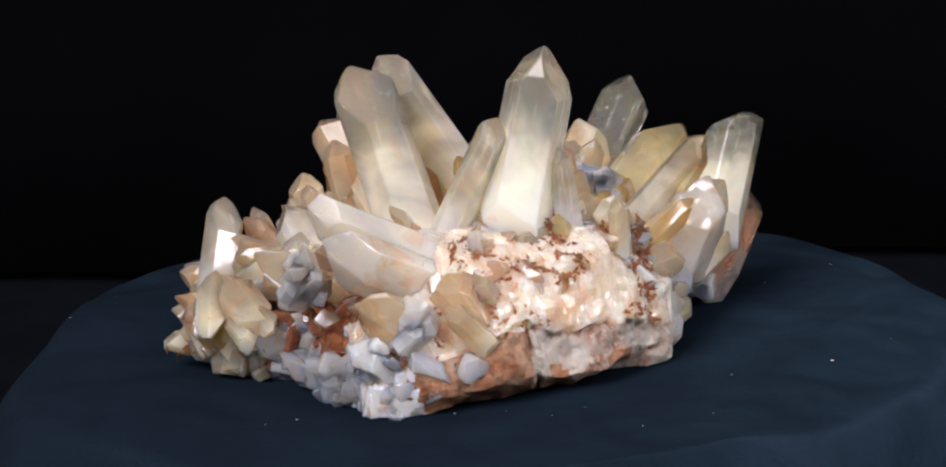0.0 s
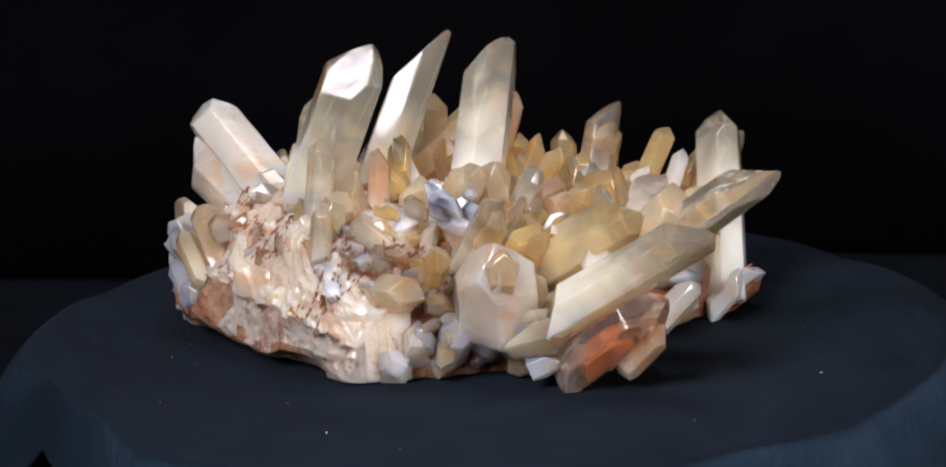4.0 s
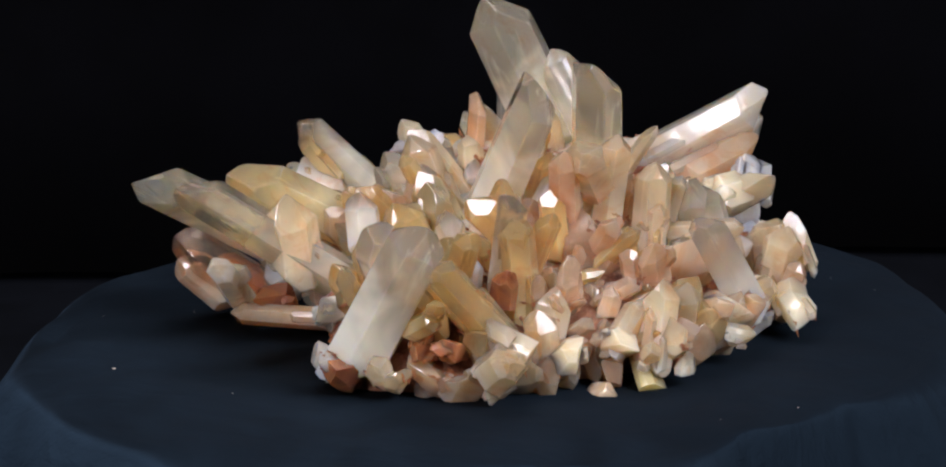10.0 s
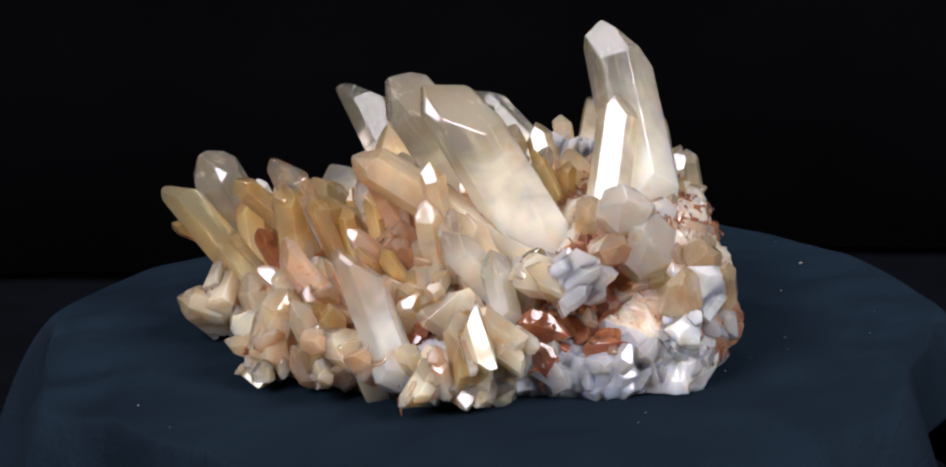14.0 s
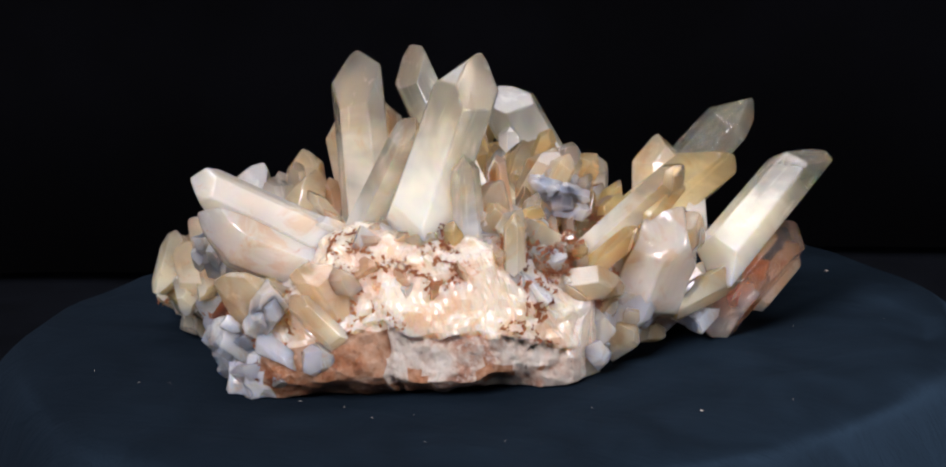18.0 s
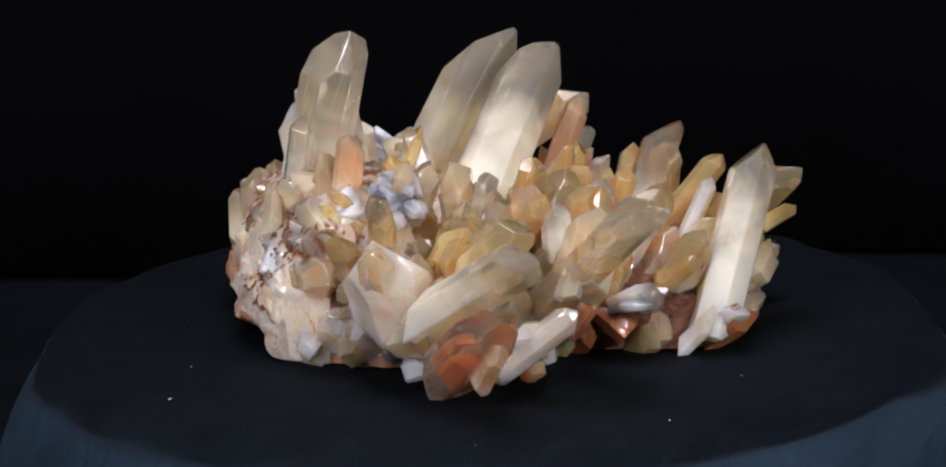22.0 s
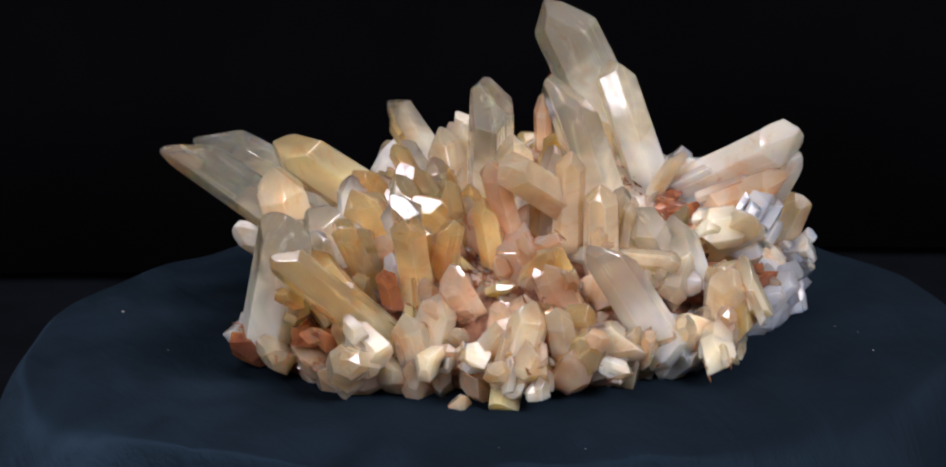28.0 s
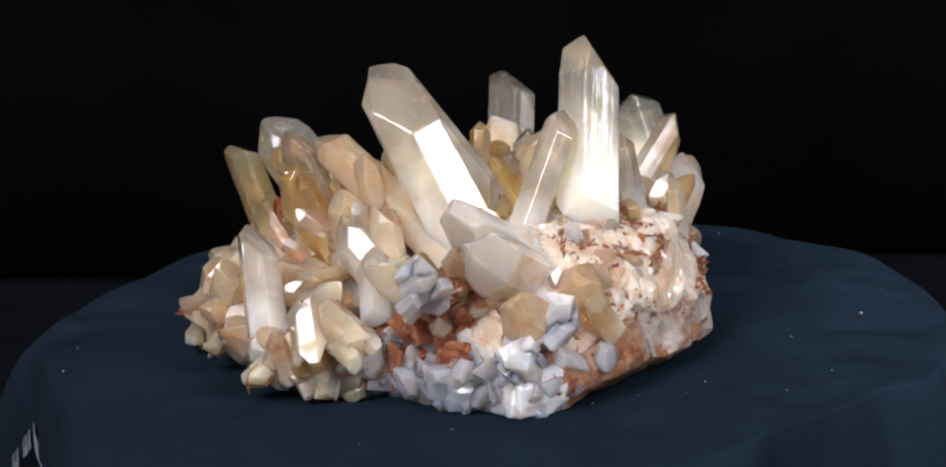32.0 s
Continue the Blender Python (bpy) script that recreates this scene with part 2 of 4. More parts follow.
# ---------------------------------------------------------------- studio
TABLE_Z = -0.075
tagged(part("floor", box((-3, -3, -0.9), (3, 3, -0.8)), STUDIO_WALL), "dark studio floor", "floor", kind="structure")
tagged(part("ceiling", box((-3, -3, 2.2), (3, 3, 2.3)), STUDIO_WALL), "dark studio ceiling", "ceiling", kind="structure")
tagged(part("wall_north", box((-3, 3, -0.9), (3, 3.1, 2.3)), STUDIO_WALL), "dark studio wall", "wall", kind="structure")
tagged(part("wall_south", box((-3, -3.1, -0.9), (3, -3, 2.3)), STUDIO_WALL), "dark studio wall", "wall", kind="structure")
tagged(part("wall_east", box((3, -3, -0.9), (3.1, 3, 2.3)), STUDIO_WALL), "dark studio wall", "wall", kind="structure")
tagged(part("wall_west", box((-3.1, -3, -0.9), (-3, 3, 2.3)), STUDIO_WALL), "dark studio wall", "wall", kind="structure")


def table():
    top = new("table")
    top.location = (0, 0.17, -0.8)
    part("tabletop", box((-0.7, -0.57, 0.68), (0.7, 0.58, 0.8 + TABLE_Z - 0.003)), STUDIO_WALL, top)
    for x in (-0.65, 0.65):
        for y in (-0.52, 0.53):
            part("leg", box((x - 0.03, y - 0.03, 0), (x + 0.03, y + 0.03, 0.68)), STUDIO_WALL, top)
    tagged(top, "dark wooden studio table under a cloth", "table")
    bm = bmesh.new()
    grid = []
    for j in range(61):
        y = -0.41 + 1.17 * j / 60
        row = []
        for i in range(71):
            x = -0.71 + 1.42 * i / 70
            row.append(bm.verts.new((x, y, TABLE_Z - 0.002 + 0.0015 * noise.noise((x * 9, y * 14, 3)))))
        grid.append(row)
    for a, b in zip(grid, grid[1:]):
        for i in range(70):
            bm.faces.new((a[i], a[i + 1], b[i + 1], b[i]))
    ob = part("table_cloth", bm, TABLE_CLOTH, None, "", True)
    tagged(ob, "dark blue-black cloth spread over the table", "cloth")


table()


def backdrop():
    bm = bmesh.new()
    cols, rows = 90, 12
    grid = []
    for j in range(rows + 1):
        z = TABLE_Z + 0.002 + j / rows * 0.8
        row = []
        for i in range(cols + 1):
            x = -0.68 + 1.36 * i / cols
            y = 0.325 + 0.006 * math.sin(x * 23 + 0.6 * math.sin(x * 7)) + 0.006 * noise.noise((x * 9, z * 3, 1))
            row.append(bm.verts.new((x, y, z)))
        grid.append(row)
    for j in range(rows):
        for i in range(cols):
            bm.faces.new((grid[j][i], grid[j][i + 1], grid[j + 1][i + 1], grid[j + 1][i]))
    ob = part("backdrop", bm, BLACK_CLOTH, None, "", True)
    ob.modifiers.new("thick", "SOLIDIFY").thickness = 0.004
    tagged(ob, "black cloth backdrop hanging behind the table", "backdrop", kind="structure")


backdrop()


# ---------------------------------------------------------------- turntable and cloth
def turntable():
    top = new("turntable")
    top.location = (0, 0, TABLE_Z)
    bm = bmesh.new()
    bmesh.ops.create_cone(bm, cap_ends=True, segments=96, radius1=0.112, radius2=0.112, depth=0.045, matrix=Matrix.Translation((0, 0, 0.0225)))
    bmesh.ops.bevel(bm, geom=[e for e in bm.edges if len(e.link_faces) == 2 and e.calc_face_angle(0) > 0.8], offset=0.003, segments=2, affect="EDGES")
    part("base", bm, WHITE_PLASTIC, top, "white round base", True)
    bm = bmesh.new()
    bmesh.ops.create_cone(bm, cap_ends=True, segments=96, radius1=0.1122, radius2=0.1122, depth=0.0235, matrix=Matrix.Translation((0, 0, 0.0465 + 0.01175)))
    part("platter", bm, WHITE_PLASTIC, top, "white round platter", False)
    tagged(top, "white round turntable hidden under a dark cloth", "turntable")
    return top


table_turn = turntable()


def gap(a, at, half):
    d = abs((a - at + 180) % 360 - 180)
    return max(0.0, 1 - d / half)


def short_hem(deg):
    return min(1.0, 1.8 * max(gap(deg, 126, 22), gap(deg, 168, 20), gap(deg, 290, 22)))


def cloth():
    bm = bmesh.new()
    seg = 480
    flat = [0.004, 0.02, 0.035, 0.05, 0.058, 0.066, 0.074, 0.08, 0.086, 0.091, 0.096, 0.100, 0.104, 0.107, 0.110, 0.112, 0.1135]
    hang = 24
    rings = []
    for k in range(len(flat) + hang):
        ring = []
        for i in range(seg):
            deg = 360 * i / seg
            a = radians(deg)
            u = Vector((math.cos(a), math.sin(a), 0))
            fold = math.sin(a * 4 + 0.9) * 0.5 + math.sin(a * 7 + 2.1) * 0.35 + math.sin(a * 11 + 0.4) * 0.25
            crease = abs(math.sin(a * 4.5 + 0.7 + 0.5 * math.sin(a * 2))) ** 6
            if k < len(flat):
                r = flat[k]
                q = u * r
                edge = max(0.0, (r - 0.055) / 0.0585)
                ripple = 0.0022 * noise.noise(Vector((q.x * 28 + q.y * 12, q.y * 46 - q.x * 10, 2))) + 0.0010 * noise.noise(q * 90)
                z = -0.0006 + edge * ripple + 0.0006 * fold * edge * edge - 0.0016 * max(0.0, edge - 0.75) ** 2 * 16
            else:
                s = (k - len(flat) + 1) / hang
                open_by = short_hem(deg)
                drop = -0.062 + 0.041 * open_by + 0.003 * math.sin(a * 3)
                r = 0.1135 + (0.0285 - 0.0245 * open_by) * s ** 0.6 + (1 - 0.8 * open_by) * (0.0085 * s * fold + 0.009 * s * crease)
                z = 0.0009 * fold * (1 - s) - 0.0022 + drop * s ** 1.4 + 0.0016 * noise.noise(u * 5 + Vector((0, 0, s * 2))) * (1 - s)
            ring.append(bm.verts.new((u.x * r, u.y * r, z)))
        rings.append(ring)
    mid = bm.verts.new((0, 0, -0.0006))
    for i in range(seg):
        bm.faces.new((mid, rings[0][i], rings[0][(i + 1) % seg]))
        for a, b in zip(rings, rings[1:]):
            bm.faces.new((a[i], b[i], b[(i + 1) % seg], a[(i + 1) % seg]))
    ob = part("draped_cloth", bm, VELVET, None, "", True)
    sol = ob.modifiers.new("thick", "SOLIDIFY")
    sol.thickness, sol.offset = 0.0008, -1
    # specks of lint caught in the pile
    specks = bmesh.new()
    rnd = random.Random(11)
    for i in range(18):
        a, r = rnd.uniform(0, 6.283), rnd.uniform(0.072, 0.112)
        x, y = (0.0859, -0.0446) if i == 0 else (0.0590, 0.0792) if i == 1 else (r * math.cos(a), r * math.sin(a))
        size = 0.0009 if i < 2 else rnd.uniform(0.0003, 0.0006)
        m = Matrix.Translation((x, y, 0.0002)) @ Matrix.Rotation(rnd.uniform(0, 3), 4, "Z") @ Matrix.Diagonal((size * rnd.uniform(0.7, 1.8), size * 0.5, size * 0.4, 1))
        bmesh.ops.create_icosphere(specks, subdivisions=1, radius=0.5, matrix=m)
    tagged(part("lint", specks, LINT, ob, "pale specks of lint"), kind="stuff")
    # frayed threads along the short stretch of hem
    fray = bmesh.new()
    for i in range(150):
        deg = 168 + rnd.uniform(-12, 12)
        a = radians(deg)
        g = short_hem(deg)
        r = 0.1135 + 0.0285 - 0.0245 * g + 0.0006
        z = -0.0642 + 0.041 * g + 0.003 * math.sin(a * 3)
        m = Matrix.Translation((r * math.cos(a), r * math.sin(a), z - 0.001)) @ Matrix.Rotation(a, 4, "Z") @ Matrix.Rotation(rnd.uniform(-0.5, 0.5), 4, "X")
        bmesh.ops.create_cone(fray, cap_ends=True, segments=5, radius1=0.00025, radius2=0.0001, depth=0.005, matrix=m)
    tagged(part("fray", fray, FRAY, ob, "grey frayed threads at the hem"), kind="stuff")
    return tagged(ob, "dark navy velvet cloth draped over the turntable in soft folds", "cloth")


velvet = cloth()


# ---------------------------------------------------------------- crystal cluster
cluster = tagged(new("quartz_cluster"), "cluster of cream and amber quartz crystals on pinkish rock matrix", "mineral specimen")
RND = random.Random(5)


def trim(bm, co, no):
    """Cut away what lies beyond a plane and close the cut."""
    geo = bm.verts[:] + bm.edges[:] + bm.faces[:]
    cut = bmesh.ops.bisect_plane(bm, geom=geo, dist=1e-7, plane_co=co, plane_no=no, clear_outer=True)["geom_cut"]
    edges = [g for g in cut if isinstance(g, bmesh.types.BMEdge)]
    if len(edges) > 2:
        bmesh.ops.contextual_create(bm, geom=edges)


def crisp(bm, degrees=28):
    """Smooth over shallow bends, keep the real edges hard."""
    limit = radians(degrees)
    for e in bm.edges:
        e.smooth = len(e.link_faces) == 2 and e.calc_face_angle(0) < limit
    for f in bm.faces:
        f.smooth = True


def broken_root(bm, wide, rnd):
    """Break the lower end of a crystal off along slanting planes."""
    for i in range(3):
        a = rnd.uniform(0, 6.28)
        no = Vector((math.cos(a) * 0.8, math.sin(a) * 0.8, -rnd.uniform(0.5, 1.0))).normalized()
        trim(bm, Vector((0, 0, wide * rnd.uniform(0.1, 0.3))) + Vector((no.x, no.y, 0)) * wide * 0.25, no)


def prism(length, wide, flat, apex, rnd, taper=0.93, round_off=0.016):
    """A six-sided quartz crystal along z, from 0 to length, its pyramid faces meeting at apex."""
    bm = bmesh.new()
    r = wide / 1.9
    lo, hi = [], []
    for i in range(6):
        a = radians(60 * i + 30 + rnd.uniform(-5, 5))
        k = rnd.uniform(0.93, 1.07)
        x, y = r * k * math.cos(a), r * k * math.sin(a) * flat
        lo.append(bm.verts.new((x * 1.04, y * 1.04, 0)))
        hi.append(bm.verts.new((x * taper, y * taper, length * 1.25)))
    bm.faces.new(lo[::-1])
    bm.faces.new(hi)
    for i in range(6):
        bm.faces.new((lo[i], lo[(i + 1) % 6], hi[(i + 1) % 6], hi[i]))
    odd = rnd.randint(0, 1)
    for i in range(6):
        a = radians(60 * i + rnd.uniform(-4, 4))
        tilt = radians(51.8 + rnd.uniform(-4, 4))
        no = Vector((math.sin(tilt) * math.cos(a), math.sin(tilt) * math.sin(a) * (0.5 + 0.5 / flat), math.cos(tilt))).normalized()
        give = (0.0 if i % 2 == odd else rnd.uniform(0.02, 0.16)) * wide
        trim(bm, Vector(apex) + no * give, no)
    trim(bm, Vector(apex) - Vector((0, 0, wide * 0.03)), Vector((rnd.uniform(-0.3, 0.3), rnd.uniform(-0.3, 0.3), 1)).normalized())
    if length > wide * 1.2:
        broken_root(bm, wide, rnd)
    bmesh.ops.remove_doubles(bm, verts=bm.verts, dist=wide * 0.012)
    bmesh.ops.bevel(bm, geom=bm.edges[:], offset=wide * round_off, segments=1, affect="EDGES", clamp_overlap=True)
    return bm


def roughen(bm, size, amount):
    """Break up the faces of a cloudy crystal."""
    bmesh.ops.triangulate(bm, faces=bm.faces[:])
    bmesh.ops.subdivide_edges(bm, edges=[e for e in bm.edges if e.calc_length() > size * 0.3], cuts=3)
    bmesh.ops.triangulate(bm, faces=bm.faces[:])
    shift = Vector((RND.uniform(0, 9), RND.uniform(0, 9), 0))
    for v in bm.verts:
        v.co += noise.noise_vector(v.co * (2.0 / size) + shift) * size * amount + noise.noise_vector(v.co * (6.0 / size)) * size * amount * 0.35
    crisp(bm)


def crystal(base, head, tip, wide, flat=1.0, turn=0.0, mat=None, label=""):
    """One crystal from its root through the middle of its shoulder, its point at tip."""
    base, head, tip = Vector(base), Vector(head), Vector(tip)
    z = (head - base).normalized()
    x = (Vector((1, 0, 0)) - z * z.x).normalized()
    y = z.cross(x)
    m = Matrix((x, y, z)).transposed().to_4x4() @ Matrix.Rotation(radians(turn), 4, "Z")
    m.translation = base
    apex = m.inverted() @ tip
    reach = math.hypot(apex.x, apex.y)
    if reach > wide * 0.42:
        apex.x, apex.y = apex.x * wide * 0.42 / reach, apex.y * wide * 0.42 / reach
    bm = prism(max(apex.z, 0.004), wide, flat, apex, RND)
    if mat in (MILKY, FROST):
        roughen(bm, wide, 0.030)
    sides = []
    for i in range(0 if mat in (CLEAR, GLASSY, ROSE) else 0 if wide > 0.02 else 3 if wide > 0.0095 else 1 if wide > 0.007 else 0):
        ang, w2 = RND.uniform(0, 6.28), wide * RND.uniform(0.28, 0.55)
        off = Vector((math.cos(ang), math.sin(ang) * flat, 0)) * (wide * 0.5 - w2 * 0.30)
        high = max(apex.z, 0.004) * RND.uniform(0.30, 0.72)
        side = prism(high, w2, RND.uniform(0.7, 1.0), (RND.uniform(-0.2, 0.2) * w2, RND.uniform(-0.2, 0.2) * w2, high), RND)
        lean_m = Matrix.Rotation(RND.uniform(-0.06, 0.06), 4, "X") @ Matrix.Rotation(RND.uniform(0, 6.28), 4, "Z")
        for v in side.verts:
            v.co = lean_m @ v.co + off
        sides.append(side)
    ob = part("crystal", bm, mat or CREAM, cluster, label)
    ob.matrix_basis = m
    for side in sides:
        part("side_crystal", side, mat or CREAM, ob)
    return ob


# the large crystals
crystal((0.0064, -0.0474, 0.0310), (0.0156, -0.0332, 0.0694), (0.0172, -0.0269, 0.0801), 0.0172, 0.90, 30, mat=CLEAR)
crystal((0.0034, -0.0033, 0.0247), (-0.0184, 0.0039, 0.0578), (-0.0256, 0.0100, 0.0704), 0.0165, 0.70, 140, mat=CLEAR)
crystal((-0.0137, -0.0316, 0.0208), (-0.0273, -0.0141, 0.0616), (-0.0326, -0.0052, 0.0718), 0.0190, 0.60, 150, mat=CLEAR)
crystal((-0.0187, -0.0449, 0.0178), (0.0016, -0.0403, 0.0570), (0.0049, -0.0390, 0.0648), 0.0113, 0.80, 80, mat=CLEAR)
crystal((0.0170, 0.0210, 0.0081), (0.0411, 0.0637, 0.0451), (0.0416, 0.0725, 0.0477), 0.0137, 0.80, 170, mat=GLASSY)
crystal((0.0593, 0.0108, 0.0172), (0.0677, 0.0417, 0.0367), (0.0728, 0.0526, 0.0409), 0.0148, 0.80, 170, mat=GLASSY)
crystal((0.0562, 0.0139, 0.0010), (0.0671, 0.0333, 0.0181), (0.0698, 0.0408, 0.0247), 0.0168, 0.70, 140, mat=ROSE)
crystal((0.0236, 0.0019, 0.0147), (0.0461, 0.0300, 0.0369), (0.0544, 0.0370, 0.0420), 0.0150, 0.80, 40, mat=HONEY)
crystal((0.0241, -0.0117, 0.0147), (0.0534, -0.0013, 0.0430), (0.0582, 0.0020, 0.0479), 0.0081, 0.90, 20, mat=GLASSY)
crystal((-0.0703, -0.0216, 0.0040), (-0.0662, -0.0076, 0.0297), (-0.0659, -0.0002, 0.0372), 0.0112, 0.90, 110, mat=CLEAR)
crystal((0.0021, -0.0432, 0.0230), (-0.0372, -0.0667, 0.0474), (-0.0425, -0.0706, 0.0524), 0.0148, 0.80, 120, mat=MILKY)
crystal((-0.0015, 0.0621, 0.0010), (-0.0274, 0.0643, 0.0400), (-0.0324, 0.0654, 0.0462), 0.0161, 0.80, 14, mat=CLEAR)
crystal((-0.0374, 0.0347, 0.0040), (-0.0376, 0.0642, 0.0325), (-0.0395, 0.0728, 0.0382), 0.0100, 0.80, 110, mat=HONEY)
crystal((-0.0157, -0.0361, 0.0186), (-0.0347, 0.0017, 0.0462), (-0.0406, 0.0119, 0.0532), 0.0118, 0.90, 30, mat=CREAM)
crystal((-0.0272, -0.0452, 0.0161), (-0.0512, -0.0533, 0.0319), (-0.0574, -0.0505, 0.0351), 0.0124, 0.60, 90, mat=CREAM)
crystal((-0.0690, -0.0450, 0.0120), (-0.0680, -0.0404, 0.0237), (-0.0667, -0.0420, 0.0293), 0.0084, mat=CREAM)
crystal((-0.0263, 0.0284, 0.0166), (-0.0356, 0.0348, 0.0437), (-0.0368, 0.0395, 0.0489), 0.0098, 0.80, 130, mat=GLASSY)
crystal((-0.0413, -0.0338, 0.0096), (-0.0399, -0.0220, 0.0347), (-0.0389, -0.0172, 0.0422), 0.0132, 0.80, 140, mat=CREAM)
crystal((0.0426, -0.0000, 0.0040), (0.0545, -0.0003, 0.0295), (0.0590, -0.0005, 0.0381), 0.0225, 0.80, 90, mat=MILKY)
crystal((0.0194, -0.0394, 0.0040), (0.0251, -0.0369, 0.0320), (0.0273, -0.0371, 0.0381), 0.0071, 0.70, 90, mat=CREAM)
crystal((0.0125, -0.0447, 0.0198), (0.0236, -0.0284, 0.0456), (0.0266, -0.0356, 0.0508), 0.0127, mat=CREAM)
crystal((0.0569, 0.0280, 0.0040), (0.0502, 0.0441, 0.0169), (0.0487, 0.0507, 0.0221), 0.0075, mat=MILKY)

# the smaller crystals
crystal((-0.0270, -0.0084, 0.0243), (-0.0600, -0.0253, 0.0275), (-0.0631, -0.0268, 0.0278), 0.0058, 0.85, 22, mat=CREAM)
crystal((-0.0626, -0.0377, 0.0050), (-0.0673, -0.0377, 0.0203), (-0.0693, -0.0377, 0.0268), 0.0114, 0.75, 50, mat=CREAM)
crystal((-0.0701, -0.0337, 0.0052), (-0.0734, -0.0339, 0.0130), (-0.0749, -0.0340, 0.0164), 0.0061, 1.00, 18, mat=PINK)
crystal((-0.0406, -0.0209, 0.0189), (-0.0436, -0.0200, 0.0411), (-0.0440, -0.0198, 0.0444), 0.0055, 0.85, 46, mat=CLEAR)
crystal((-0.0403, -0.0200, 0.0188), (-0.0477, -0.0203, 0.0387), (-0.0486, -0.0203, 0.0413), 0.0046, 0.75, 14, mat=CREAM)
crystal((0.0009, -0.0716, 0.0143), (-0.0074, -0.0764, 0.0246), (-0.0098, -0.0778, 0.0275), 0.0066, 0.85, 10, mat=CREAM)
crystal((-0.0447, -0.0402, 0.0053), (-0.0512, -0.0426, 0.0112), (-0.0545, -0.0437, 0.0141), 0.0076, 0.75, 38, mat=FROST)
crystal((-0.0297, -0.0594, 0.0080), (-0.0394, -0.0637, 0.0116), (-0.0415, -0.0646, 0.0124), 0.0039, 1.00, 6, mat=PINK)
crystal((0.0153, 0.0293, 0.0246), (0.0164, 0.0292, 0.0353), (0.0170, 0.0292, 0.0405), 0.0087, 0.85, 22, mat=CLEAR)
crystal((-0.0304, -0.0101, 0.0229), (-0.0361, -0.0095, 0.0485), (-0.0372, -0.0094, 0.0534), 0.0085, 0.75, 32, mat=CREAM)
crystal((0.0196, -0.0474, 0.0305), (0.0188, -0.0462, 0.0382), (0.0185, -0.0457, 0.0414), 0.0054, 1.00, 27, mat=AMBER)
crystal((0.0233, -0.0441, 0.0219), (0.0192, -0.0409, 0.0529), (0.0187, -0.0404, 0.0573), 0.0075, 1.00, 9, mat=CLEAR)
crystal((0.0294, -0.0376, 0.0211), (0.0448, -0.0231, 0.0221), (0.0503, -0.0179, 0.0224), 0.0127, 0.75, 5, mat=CREAM)
crystal((-0.0344, 0.0458, 0.0145), (-0.0262, 0.0545, 0.0295), (-0.0237, 0.0571, 0.0340), 0.0097, 0.85, 1, mat=AMBER)
crystal((-0.0273, 0.0525, 0.0152), (-0.0202, 0.0600, 0.0291), (-0.0184, 0.0619, 0.0326), 0.0073, 0.75, 29, mat=AMBER)
crystal((0.0037, 0.0094, 0.0245), (0.0092, 0.0186, 0.0459), (0.0099, 0.0199, 0.0488), 0.0054, 1.00, 57, mat=AMBER)
crystal((0.0214, -0.0146, 0.0296), (0.0283, -0.0073, 0.0465), (0.0297, -0.0057, 0.0500), 0.0068, 0.85, 13, mat=CREAM)
crystal((0.0478, -0.0040, 0.0320), (0.0549, 0.0002, 0.0421), (0.0574, 0.0016, 0.0455), 0.0075, 0.85, 28, mat=AMBER)
crystal((0.0605, 0.0284, 0.0037), (0.0676, 0.0368, 0.0142), (0.0701, 0.0397, 0.0179), 0.0088, 0.75, 38, mat=PINK)
crystal((0.0143, -0.0221, 0.0189), (0.0248, -0.0366, 0.0386), (0.0277, -0.0407, 0.0441), 0.0123, 0.85, 4, mat=CREAM)
crystal((-0.0297, 0.0087, 0.0212), (-0.0307, 0.0118, 0.0388), (-0.0309, 0.0125, 0.0430), 0.0071, 1.00, 48, mat=AMBER)
crystal((-0.0277, 0.0197, 0.0194), (-0.0298, 0.0218, 0.0333), (-0.0302, 0.0223, 0.0366), 0.0055, 0.85, 4, mat=AMBER)
crystal((-0.0248, 0.0249, 0.0189), (-0.0275, 0.0281, 0.0341), (-0.0282, 0.0288, 0.0378), 0.0063, 1.00, 9, mat=AMBER)
crystal((-0.0168, 0.0452, 0.0148), (-0.0221, 0.0533, 0.0350), (-0.0230, 0.0547, 0.0384), 0.0062, 0.75, 14, mat=CLEAR)
crystal((-0.0309, 0.0625, 0.0227), (-0.0368, 0.0692, 0.0270), (-0.0386, 0.0712, 0.0283), 0.0050, 0.85, 19, mat=AMBER)
crystal((0.0300, 0.0400, 0.0182), (0.0276, 0.0446, 0.0346), (0.0265, 0.0469, 0.0427), 0.0141, 1.00, 15, mat=CREAM)
crystal((-0.0127, 0.0102, 0.0177), (-0.0134, 0.0091, 0.0380), (-0.0136, 0.0088, 0.0422), 0.0070, 0.85, 43, mat=AMBER)
crystal((-0.0190, 0.0104, 0.0143), (-0.0224, 0.0116, 0.0339), (-0.0231, 0.0118, 0.0377), 0.0065, 0.75, 11, mat=PINK)
crystal((-0.0069, 0.0219, 0.0041), (-0.0148, 0.0333, 0.0227), (-0.0168, 0.0362, 0.0275), 0.0100, 0.85, 55, mat=AMBER)
crystal((-0.0173, 0.0370, 0.0056), (-0.0205, 0.0423, 0.0198), (-0.0220, 0.0448, 0.0263), 0.0119, 1.00, 0, mat=CREAM)
crystal((-0.0172, 0.0372, 0.0178), (-0.0328, 0.0502, 0.0382), (-0.0353, 0.0523, 0.0414), 0.0076, 0.85, 10, mat=AMBER)
